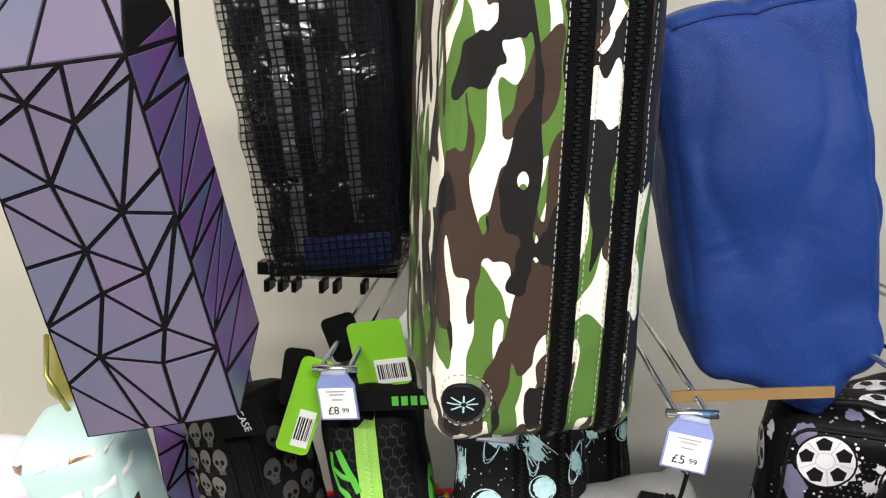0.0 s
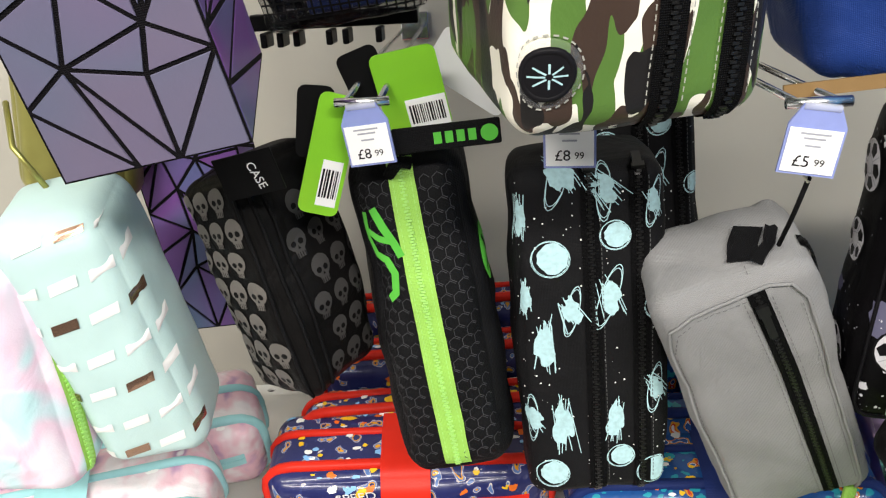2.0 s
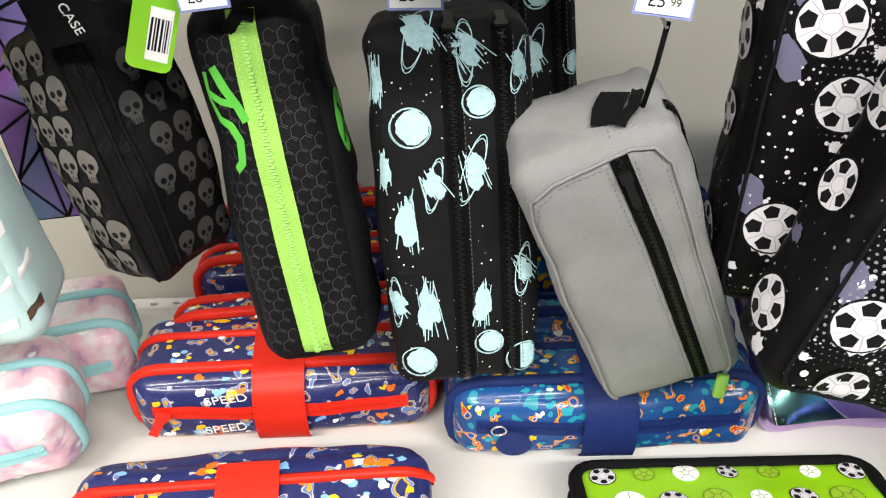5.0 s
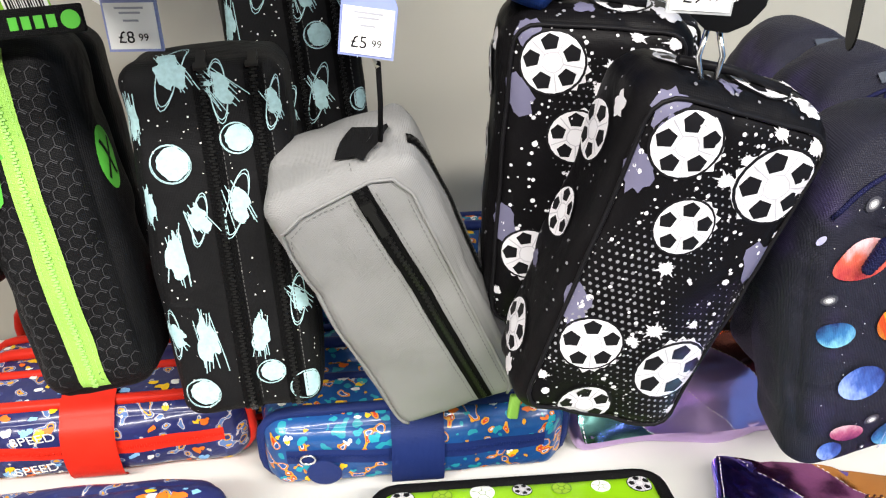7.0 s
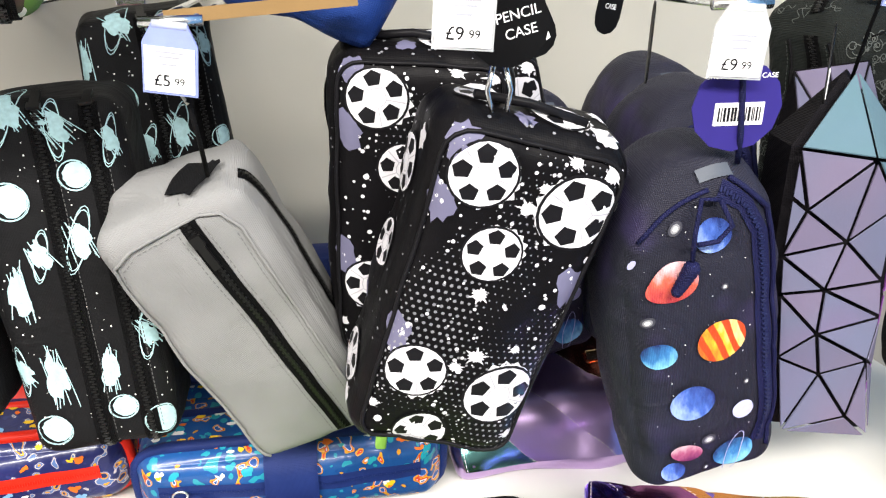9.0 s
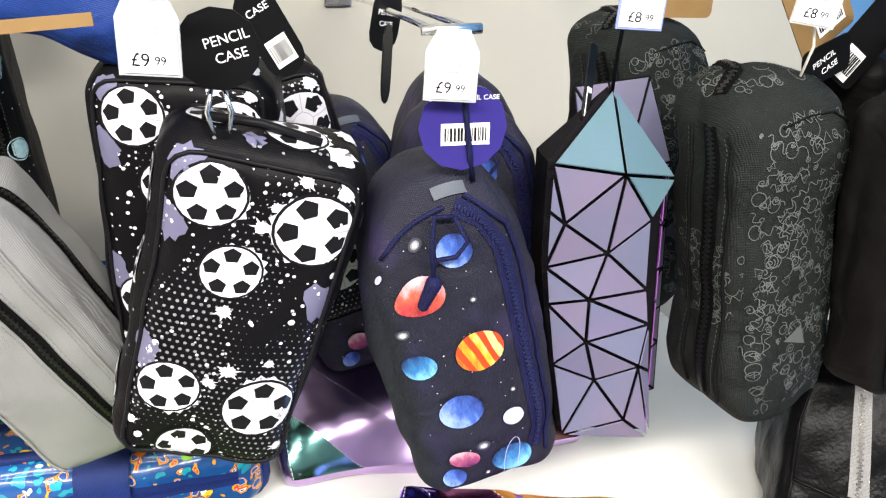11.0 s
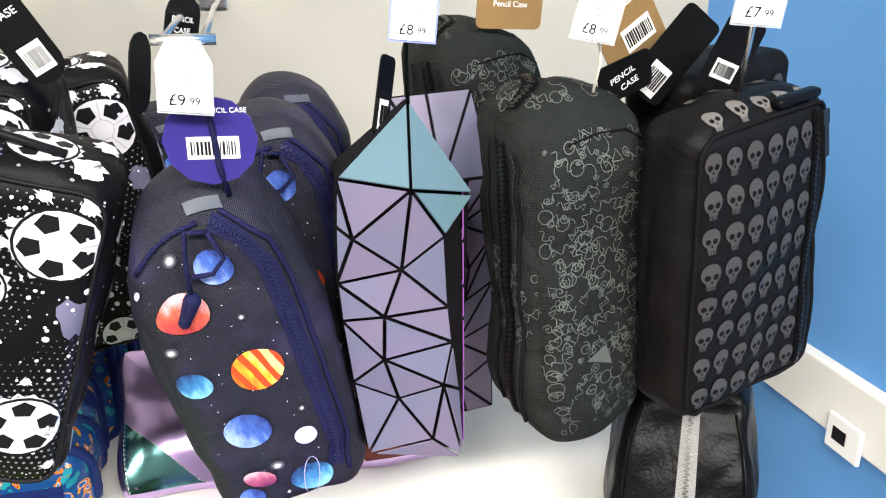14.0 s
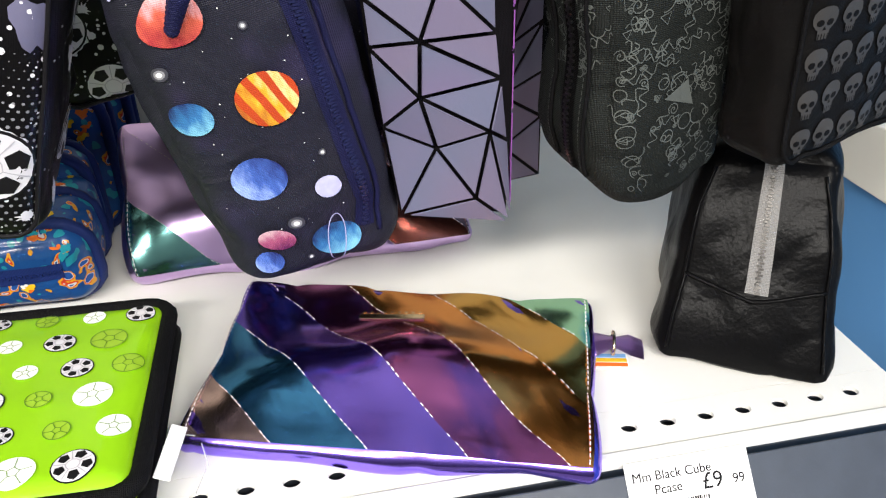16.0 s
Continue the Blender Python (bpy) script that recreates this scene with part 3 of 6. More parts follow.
# shelf with punched holes along its front and back
SX0, SX1, SY0 = -1.6, 0.785, 0.378
holes = [-0.6 + 0.0222 * i for i in range(62)]
holes = [x for x in holes if x < SX1 - 0.012]


def holed_strip(bm, y0, y1, yc, r=0.0038):
    """A plate with a row of slotted holes through it."""
    z1, z0 = SHELF, SHELF - 0.0025
    xs = [SX0] + [(a + b) / 2 for a, b in zip([2 * holes[0] - holes[1]] + holes, holes)] + [SX1]
    cells = [(xs[0], xs[1], None)] + [(xs[i + 1], xs[i + 2], h) for i, h in enumerate(holes)]
    for a, b, h in cells:
        for z, up in ((z1, 1), (z0, 0)):
            if h is None:
                vs = [bm.verts.new(q) for q in ((a, y0, z), (b, y0, z), (b, y1, z), (a, y1, z))]
                bm.faces.new(vs if up else vs[::-1])
                continue
            ring, outer = [], []
            for k in range(16):
                ang = k * math.tau / 16
                cx, cy = math.cos(ang), math.sin(ang)
                ring.append(bm.verts.new((h + r * 1.2 * cx, yc + r * cy, z)))
                m = max(abs(cx), abs(cy))
                ox, oy = cx / m, cy / m
                outer.append(bm.verts.new((h + ox * (b - h) if ox > 0 else h + ox * (h - a), yc + oy * (y1 - yc) if oy > 0 else yc + oy * (yc - y0), z)))
            for k in range(16):
                j = (k + 1) % 16
                vs = (ring[k], outer[k], outer[j], ring[j])
                bm.faces.new(vs if up else vs[::-1])
        if h is not None:
            for k in range(16):
                a0, a1 = k * math.tau / 16, (k + 1) * math.tau / 16
                bm.faces.new([bm.verts.new((h + r * 1.2 * math.cos(q), yc + r * math.sin(q), z)) for q, z in ((a0, z1), (a1, z1), (a1, z0), (a0, z0))])
    bmesh.ops.remove_doubles(bm, verts=bm.verts[:], dist=0.00002)
    return bm


shelf = tagged(new("shelf"), "white steel shelf with punched holes along its edges", "shelf", kind="structure")
bm = bmesh.new()
holed_strip(bm, 0.381, 0.409, 0.395)
part("front_strip", bm, M["white_metal"], shelf, smooth=False)
bm = bmesh.new()
holed_strip(bm, 0.842, 0.866, 0.854)
part("back_strip", bm, M["white_metal"], shelf, smooth=False)
part("deck", box(bmesh.new(), (SX0, 0.4095, SHELF - 0.0035), (SX1, 0.8415, SHELF - 0.0002)), M["white_metal"], shelf, smooth=False)
part("front_lip", box(bmesh.new(), (SX0, SY0 - 0.004, SHELF - 0.008), (SX1, 0.3805, SHELF - 0.0008), 0.0012), M["white_metal"], shelf, smooth=False)
# dark grey box added below the deck, so the punched holes look dark
part("hole_backing", box(bmesh.new(), (SX0, 0.386, SHELF - 0.035), (SX1, 0.868, SHELF - 0.012)), M["strip_grey"], shelf, smooth=False)
bm = bmesh.new()
box(bm, (SX0, -0.0015, -0.038), (SX1, 0.0015, 0.0), 0.0006)
strip = part("ticket_strip", bm, M["strip_grey"], shelf, "dark grey plastic ticket strip", smooth=False)
strip.matrix_local = pose(0, SY0 - 0.008, SHELF - 0.008, -42, 0, 0)
bm = bmesh.new()
box(bm, (SX0, -0.0025, -0.0415), (SX1, 0.002, -0.038), 0.0006)
lip = part("strip_edge", bm, M["white_metal"], shelf, "white strip edge", smooth=False)
lip.matrix_local = pose(0, SY0 - 0.008, SHELF - 0.008, -42, 0, 0)
lab = thing("shelf_label", pose(0.642, SY0 - 0.0085, SHELF - 0.009, -42, 0, 0) @ pose(0, -0.0022, -0.0115), "white paper price label in the ticket strip", "label")
part("label_paper", box(bmesh.new(), (-0.034, -0.0003, -0.017), (0.034, 0.0003, 0.018)), M["paper"], lab, smooth=False)
flat = pose(0, -0.0005, 0, 90, 0, 0)
lettering("label_text", "Mm Black Cube", 0.0068, flat @ pose(-0.031, 0.010, 0), M["ink"], lab, "LEFT")
lettering("label_text", "Pcase", 0.0068, flat @ pose(-0.020, 0.003, 0), M["ink"], lab, "LEFT")
lettering("label_price", "£9", 0.0115, flat @ pose(0.006, 0.003, 0), M["ink"], lab, "LEFT")
lettering("label_price", "99", 0.007, flat @ pose(0.023, 0.002, 0), M["ink"], lab, "LEFT")
bm = bmesh.new()
for i in range(26):
    x = -0.022 + i * 0.0012
    box(bm, (x, -0.0006, -0.014), (x + random.choice((0.0003, 0.0005, 0.0008)), -0.0003, -0.003))
part("barcode", bm, M["ink"], lab, smooth=False)["kind"] = "stuff"
slab("base_cabinet", (SX0, 0.5, 0.0), (SIDE - 0.005, WALL - 0.002, 0.4), M["white_metal"], "white steel base below the shelf", "base", 0.003)

# ceiling lights, seen only as reflections
for lx, ly in LIGHTS:
    t = thing("ceiling_light", pose(lx, ly, 2.8), "white strip light on the ceiling", "lamp", "ceiling lights")
    part("housing", box(bmesh.new(), (-0.78, -0.17, -0.10), (0.78, 0.17, 0.0), 0.006), M["white_metal"], t, smooth=False)

# ---- wire hooks and price tags ----
def hook(x, y, z, wide=0.016, material="chrome"):
    t = thing("wire_hook", pose(x, WALL, z + 0.008), "shiny wire display hook fixed to the back panel", "hook", "display hooks")
    l = WALL - y
    for k in (-1, 1):
        part("arm", tube(bmesh.new(), [(k * wide / 2, 0, 0), (k * wide / 2, -l * 0.6, -0.002), (k * wide / 2, -l, -0.008)], 0.0016), M[material], t)
    part("crossbar", tube(bmesh.new(), [(-wide * 0.8, -l, -0.008), (wide * 0.8, -l, -0.008)], 0.0024), M["chrome"], t)
    part("mount", box(bmesh.new(), (-wide * 0.8, -0.006, -0.012), (wide * 0.8, 0, 0.012), 0.001), M[material], t, smooth=False)
    return t


def price_tag(x, y, z, price, rx=8, ry=0, rz=0, lilac=True):
    """A plastic holder hung from a hook's tip, a paper ticket in it."""
    t = thing("price_tag", pose(x, y, z, rx, ry, rz) @ Matrix.Scale(0.78, 4), "white paper price ticket in a %s plastic holder on a hook" % ("lilac" if lilac else "clear"), "price tag", "price tags")
    bm = bmesh.new()
    pts = [(-0.0145, -0.036), (0.0145, -0.036), (0.0145, -0.009), (0.009, 0.002), (-0.009, 0.002), (-0.0145, -0.009)]
    a = [bm.verts.new((px, -0.0009, pz)) for px, pz in pts]
    b = [bm.verts.new((px, 0.0009, pz)) for px, pz in pts]
    bm.faces.new(a)
    bm.faces.new(b[::-1])
    for k in range(6):
        bm.faces.new((a[k], b[k], b[(k + 1) % 6], a[(k + 1) % 6]))
    part("holder", bm, M["lilac_plastic" if lilac else "clear_plastic"], t, smooth=False)
    part("clip", tube(bmesh.new(), [(-0.009, 0, 0.001), (0.009, 0, 0.001)], 0.0022), M["clear_plastic"], t)
    part("ticket", box(bmesh.new(), (-0.0132, -0.0016, -0.0345), (0.0132, -0.0011, -0.0105)), M["paper"], t, smooth=False)
    f = pose(0, -0.0018, 0, 90, 0, 0)
    lettering("price", price[:-2], 0.0088, f @ pose(-0.0085, -0.0285, 0), M["ink"], t, "LEFT")
    lettering("pence", price[-2:], 0.0055, f @ pose(0.0025, -0.0285, 0), M["ink"], t, "LEFT")
    bm = bmesh.new()
    for k, (wd, zz) in enumerate(((0.015, -0.0130), (0.011, -0.0155), (0.008, -0.0195))):
        box(bm, (-wd / 2, -0.0018, zz - 0.0006), (wd / 2, -0.0016, zz + 0.0004))
    part("small_print", bm, M["ink_grey"], t, smooth=False)["kind"] = "stuff"
    return t


HOOKS = [(0.016, 0.480, 1.427, "£899", True, -6), (0.108, 0.452, 1.428, "£899", True, 0), (0.205, 0.432, 1.425, "£599", True, 8), (0.316, 0.372, 1.444, "£999", False, 4), (0.433, 0.392, 1.427, "£999", False, 4), (0.535, 0.428, 1.452, "£899", True, 4), (0.623, 0.415, 1.452, "£899", False, 10), (0.672, 0.362, 1.462, "£799", False, 4)]
for x, y, z, price, lilac, ry in HOOKS:
    hook(x, y, z)
    price_tag(x, y - 0.004, z - 0.002, price, 8, ry, -8, lilac)


def string_loop(name, pts, r, material, label):
    return tagged(part(name, tube(bmesh.new(), pts, r, 6), material), label, "string")


# ---- printed motifs ----
def football(S, parent, face, u, v, r, turn=0.0, splash=True):
    if splash:
        pts = []
        for k in range(40):
            a = k * math.tau / 40
            rr = r * (0.9 + (0.12 + (random.uniform(0, 0.13) if k % 2 else 0)) * max(0, 0.35 + math.sin(a * 1.0 + turn * 9)))
            pts.append((u + rr * math.cos(a), v + rr * math.sin(a)))
        part("paint_splash", S.patch(bmesh.new(), face, pts, 0.00025, (u, v)), M["ball_white"], parent)
    rim = part("ball_rim", S.disc(bmesh.new(), face, u, v, r * 1.05, 0.0004), M["ball_black"], parent)
    part("ball", S.disc(bmesh.new(), face, u, v, r * 0.97, 0.0006), M["ball_white"], rim)
    sm = bmesh.new()
    # one pentagon off the middle, and the ones round it cut by the rim
    cu, cv = u + 0.06 * r * math.cos(turn), v - 0.10 * r
    for k in range(5):
        a = math.tau * k / 5 + math.pi / 2 + turn
        mu, mv = u + 0.66 * r * math.cos(a), v + 0.66 * r * math.sin(a)
        pts = []
        for j in range(5):
            b = a + math.tau * j / 5
            x, y = mu + 0.30 * r * math.cos(b), mv + 0.30 * r * math.sin(b)
            d = math.hypot(x - u, y - v)
            k2 = min(1, 0.93 * r / d)
            pts.append((u + (x - u) * k2, v + (y - v) * k2))
        part("ball_patch", S.patch(bmesh.new(), face, pts, 0.0008, rings=2), M["ball_black"], rim)
        a2 = a + math.pi / 5
        S.ribbon(sm, face, [(u + 0.32 * r * math.cos(a), v + 0.32 * r * math.sin(a)), (u + 0.34 * r * math.cos(a2), v + 0.34 * r * math.sin(a2)), (u + 0.32 * r * math.cos(a + math.tau / 5), v + 0.32 * r * math.sin(a + math.tau / 5))], 0.0005, 0.0008, 0.003)
        S.ribbon(sm, face, [(u + 0.34 * r * math.cos(a2), v + 0.34 * r * math.sin(a2)), (u + 0.92 * r * math.cos(a2), v + 0.92 * r * math.sin(a2))], 0.0005, 0.0008, 0.003)
    part("ball_seam", sm, M["ball_line"], rim)


def speckle(S, parent, face, n, lo, hi, r0, r1, material, name="speckle"):
    bm = bmesh.new()
    for _ in range(n):
        S.disc(bm, face, random.uniform(lo[0], hi[0]), random.uniform(lo[1], hi[1]), random.uniform(r0, r1), 0.0002, 7)
    p = part(name, bm, material, parent)
    p["kind"] = "stuff"
    return p


def skull(bm, em, S, face, u, v, r, lift=0.0003, squash=1.0):
    """A skull: cranium and jaw; its eyes and nose go to the second mesh."""
    S.disc(bm, face, u, v + 0.18 * r, r * 0.72 * squash, lift, 14, 1.05)
    pts = [(u - 0.36 * r * squash, v - 0.35 * r), (u + 0.36 * r * squash, v - 0.35 * r), (u + 0.30 * r * squash, v - 0.95 * r), (u - 0.30 * r * squash, v - 0.95 * r)]
    S.patch(bm, face, pts, lift + 0.00005, rings=1)
    for k in (-1, 1):
        S.disc(em, face, u + k * 0.27 * r * squash, v - 0.02 * r, 0.2 * r, lift + 0.0002, 8)
    for k in (-1.5, -0.5, 0.5, 1.5):
        S.patch(em, face, [(u + (k * 0.17 - 0.025) * r * squash, v - 0.62 * r), (u + (k * 0.17 + 0.025) * r * squash, v - 0.62 * r), (u + (k * 0.17 + 0.025) * r * squash, v - 0.92 * r), (u + (k * 0.17 - 0.025) * r * squash, v - 0.92 * r)], lift + 0.0002, rings=1)
    S.patch(em, face, [(u, v - 0.2 * r), (u + 0.1 * r, v - 0.42 * r), (u - 0.1 * r, v - 0.42 * r)], lift + 0.0002, rings=1)


def tri_panel(bm, a, b, c, gap, up, out):
    """One stiff triangular panel, drawn in from its edges and raised."""
    a, b, c = Vector(a), Vector(b), Vector(c)
    la, lb, lc = (b - c).length, (c - a).length, (a - b).length
    mid = (a * la + b * lb + c * lc) / (la + lb + lc)
    n = (b - a).cross(c - a)
    area = n.length / 2
    n.normalize()
    if n.dot(out) < 0: n = -n
    k = max(0.2, 1 - gap * (la + lb + lc) / (2 * area))
    low = [bm.verts.new(mid + (p - mid) * min(1, k + 0.02)) for p in (a, b, c)]
    top = [bm.verts.new(mid + (p - mid) * k + n * up) for p in (a, b, c)]
    bm.faces.new(top)
    for i in range(3):
        bm.faces.new((low[i], low[(i + 1) % 3], top[(i + 1) % 3], top[i]))
    return bm


def lattice(parent, corner, cols, rows, material, seed, out, gap=0.0011, jitter=0.25, rise=0.0007):
    """Triangular panels over a four-cornered face: corner(u, v) for u, v in 0..1."""
    rng = random.Random(seed)
    P = {}
    for i in range(cols + 1):
        for j in range(rows + 1):
            u, v = i / cols, j / rows
            if 0 < i < cols: u += rng.uniform(-jitter, jitter) / cols
            if 0 < j < rows: v += rng.uniform(-jitter, jitter) / rows + (0.5 / rows if i % 2 else 0)
            P[i, j] = Vector(corner(u, min(v, 1)))
    for i in range(cols):
        for j in range(rows):
            a, b, c, d = P[i, j], P[i + 1, j], P[i + 1, j + 1], P[i, j + 1]
            for tri in (((a, b, c), (a, c, d)) if rng.random() < 0.5 else ((a, b, d), (b, c, d))):
                part("panel", tri_panel(bmesh.new(), *tri, gap, rise, out), material, parent, smooth=False)


# ---- upper row of hanging cases ----
def geometric_case(c, e, w, h, d, seed, label, front, side, taper=1.0, top=0.05):
    t = thing("pencil_case", pose(*c, *e) @ pose(0, d / 2, 0), label, "pencil case", "hanging pencil cases")
    hw, hd, hh = w / 2, d / 2, h / 2
    bm = bmesh.new()
    vs = []
    for z, k in ((-hh, 1.0), (hh, taper)):
        for x, y in ((-hw * k, -hd), (hw * k, -hd), (hw * k, hd), (-hw * k, hd)):
            vs.append(bm.verts.new((x, y, z)))
    for x in (-hw * taper * 0.85, hw * taper * 0.85):
        vs.append(bm.verts.new((x, hd * 0.5, hh + top)))
    bmesh.ops.convex_hull(bm, input=vs)
    part("body", bm, M["geo_gap"], t, smooth=False)

    def fr(u, v):
        k = 1 + (taper - 1) * v
        return ((u * 2 - 1) * hw * k, -hd, (v * 2 - 1) * hh)

    def rt(u, v):
        k = 1 + (taper - 1) * v
        return (hw * k, (u * 2 - 1) * hd, (v * 2 - 1) * hh)

    def lf(u, v):
        k = 1 + (taper - 1) * v
        return (-hw * k, (1 - u * 2) * hd, (v * 2 - 1) * hh)

    def tp(u, v):
        return ((u * 2 - 1) * hw * taper * (1 - 0.15 * v), -hd + v * hd * 1.5, hh + v * top)
    lattice(t, fr, 3, 6, front, seed, Vector((0, -1, 0)))
    lattice(t, rt, 1, 8, side, seed + 1, Vector((1, 0, 0)), 0.0014, rise=0.0002)
    lattice(t, lf, 1, 8, side, seed + 2, Vector((-1, 0, 0)), 0.0014, rise=0.0002)
    lattice(t, tp, 2, 1, front, seed + 3, Vector((0, -1, 1)))
    return t


geometric_case((-0.064, 0.377, 1.502), (18, -8.8, 6), 0.074, 0.178, 0.085, 5, "lilac geometric pencil case of faceted panels, hanging above the others", M["geo_lilac"], M["geo_side"], 0.9)

# clear case under a black grid
S = Soft(0.098, 0.225, 0.055, 0.008, 1.2, 0.004, 0.002, wr=0.0014, freq=45)
t = hung("pencil_case", (-0.018, 0.584, 1.567), (5.7, -6, -0.5), S, "clear plastic pencil case under a black grid mesh, hanging", body=M["clear"])
I = Soft(0.090, 0.215, 0.046, 0.008, 1.2, 0.002, 0.001, wr=0.002, freq=60, fold=0.009, seed=3)
part("filling", I.shell(36), M["dark_fill"], t, "dark folded contents")
# upright pale strips that stand in for the plastic's glare streaks
for fx, fw, fl in ((-0.018, 0.010, 0.10), (0.000, 0.006, 0.07), (0.022, 0.008, 0.09)):
    glare = I.ribbon(bmesh.new(), "front", [(fx, 0.106), (fx + 0.002, 0.04), (fx - 0.002, 0.106 - 2 * fl)], fw, 0.0012, 0.004)
    part("film_fold", glare, M["glare"], t, "silver strip standing in for glare on the clear plastic")
part("blue_filling", box(bmesh.new(), (-0.02, -0.0255, -0.105), (0.042, -0.02, -0.082), 0.002), M["blue_fill"], t)
bm = bmesh.new()
for i in range(-9, 10):
    S.ribbon(bm, "front", [(i * 0.0053, -0.112), (i * 0.0053, 0.112)], 0.0012, 0.0006, 0.012)
for j in range(-21, 22):
    S.ribbon(bm, "front", [(-0.049, j * 0.0053), (0.049, j * 0.0053)], 0.0012, 0.0007, 0.01)
    S.ribbon(bm, "right", [(-0.027, j * 0.0053), (0.027, j * 0.0053)], 0.0012, 0.0007, 0.01)
for i in range(-5, 6):
    S.ribbon(bm, "right", [(i * 0.0053, -0.112), (i * 0.0053, 0.112)], 0.0012, 0.0006, 0.012)
part("grid_mesh", bm, M["black_cloth"], t, "black woven grid")

# camouflage case with two zips and a small compass
S = Soft(0.092, 0.216, 0.105, 0.012, 0.92, 0.004, 0.003, wr=0.0005)
t = hung("pencil_case", (0.127, 0.362, 1.532), (11, -1.7, 13), S, "green brown and cream camouflage pencil case with twin black zips", body=M["camo"])
for zx in (0.0065, 0.0305):
    S.zip(t, "front", [(zx - 0.001, 0.104), (zx, -0.102), (zx, -0.13)], M["zip_black"], M["teeth_black"], 0.0105, 0.0036)
    bm = bmesh.new()
    for o in (-0.0066, 0.0066):
        S.dashes(bm, "front", [(zx + o, 0.10), (zx + o, -0.100)], 0.00045)
    part("stitching", bm, M["stitch_white"], t)
comp = part("compass", S.disc(bmesh.new(), "front", -0.0352, -0.0825, 0.0078, 0.003, 24), M["ball_black"], t, "small black compass under a clear dome")
bm = bmesh.new()
q = S.at("front", -0.0352, -0.0825, 0.0005)
tube(bm, [S.at("front", -0.0352 + 0.0080 * math.cos(a), -0.0825 + 0.0080 * math.sin(a), 0.002) for a in [k * math.tau / 24 for k in range(24)]], 0.0014, 6, True)
part("bezel", bm, M["ball_black"], comp)
bm = bmesh.new()
for k in range(8):
    a = k * math.tau / 8
    S.ribbon(bm, "front", [(-0.0352 + 0.001 * math.cos(a), -0.0825 + 0.001 * math.sin(a)), (-0.0352 + 0.006 * math.cos(a), -0.0825 + 0.0042 * math.sin(a))], 0.0006, 0.0033, 0.002)
part("dial", bm, M["mint_print"], comp)
dome = part("dome", S.disc(bmesh.new(), "front", -0.0352, -0.0825, 0.0118, 0.0012, 24), M["dome_clear"], comp)
bm = bmesh.new()
S.dashes(bm, "front", [(-0.0352 + 0.0125 * math.cos(k * math.tau / 24), -0.0825 + 0.0125 * math.sin(k * math.tau / 24)) for k in range(25)], 0.0006, 0.0018, 0.001)
part("stitching", bm, M["stitch_white"], comp)

# royal blue case
def blue_sag(o):
    low = max(0, -o.z - 0.02) / 0.08
    return Vector((o.x * (1 - 0.08 * low), o.y, o.z - 0.028 * low * (1 - min(1, abs(o.x - 0.012) / 0.05))))


S = Soft(0.108, 0.200, 0.08, 0.014, 0.95, 0.006, 0.004, wr=0.0012, freq=26, lump=0.0035, seed=4, fold=0.0034, warp=blue_sag)
t = hung("pencil_case", (0.250, 0.465, 1.532), (5.8, -11.6, -3), S, "plain royal blue satin pencil case, creased, hanging", body=M["royal"])
part("seam", S.cord(bmesh.new(), "front", [(-0.045, 0.098), (0.046, 0.098)], 0.0009), M["navy_trim"], t)

for hx, hy, hz_ in ((-0.045, 0.40, 1.68), (-0.01, 0.60, 1.74), (0.13, 0.40, 1.72), (0.255, 0.47, 1.70)):
    hook(hx, hy, hz_)
    string_loop("loop", [(hx, hy + 0.004, hz_), (hx, hy + 0.01, hz_ - 0.03), (hx, hy + 0.02, hz_ - 0.085)], 0.0014, M["black_cloth"], "black hanging loop of a pencil case")

# black filler added to close the gap behind the clear and camouflage cases
S = Soft(0.10, 0.24, 0.05, 0.014, 1.0, wr=0.001)
hung("pencil_case", (0.060, 0.63, 1.60), (4, 0, 0), S, "plain black filler in pencil case shape, hanging at the back", body=M["black_cloth"])
# rail and black grid mount behind
slab("upper_rail", (-0.07, 0.625, 1.452), (0.035, 0.640, 1.462), M["black_metal"], "black metal display rail", "rail", 0.001)
for x in (-0.060, -0.050, -0.040, -0.020, -0.010, 0.010):
    part("mount", box(bmesh.new(), (x, 0.606, 1.443), (x + 0.004, 0.626, 1.452), 0.001), M["black_metal"], bpy.data.objects["upper_rail"], smooth=False)
card = thing("cardboard_strip", pose(0.245, 0.455, 1.428, 0, -4, 0), "brown kraft card strip behind the hooks", "card")
part("sheet", box(bmesh.new(), (-0.046, -0.0008, -0.002), (0.038, 0.0008, 0.004)), M["kraft"], card, smooth=False)

# ---- middle row ----
# pale mint case with dashes of white and foil
S = Soft(0.064, 0.170, 0.06, 0.014, 1.0, 0.005, 0.003, wr=0.0004)
t = hung("pencil_case", (-0.135, 0.490, 1.295), (16.7, -7, 4), S, "pale mint pencil case with white and rose gold dashes", body=M["mint_pu"])
for k in range(7):
    for i in range(4):
        u, v = -0.03 + i * 0.022 + (0.009 if k % 2 else 0), 0.074 - k * 0.0245 + i * 0.004
        pts = [(u - 0.0084, v - 0.0052), (u + 0.0072, v - 0.0014), (u + 0.0084, v + 0.0052), (u - 0.0072, v + 0.0014)]
        foil = (k + 2 * i) % 4 == 0
        part("foil_dash" if foil else "white_dash", S.patch(bmesh.new(), "front", pts, 0.0004, rings=2), M["gold_foil" if foil else "white_print"], t, "rose gold foil dash" if foil else "")
string_loop("cord", [(-0.150, 0.50, 1.385), (-0.165, 0.50, 1.41), (-0.175, 0.52, 1.43)], 0.0016, M["olive"], "gold cord of the mint pencil case")

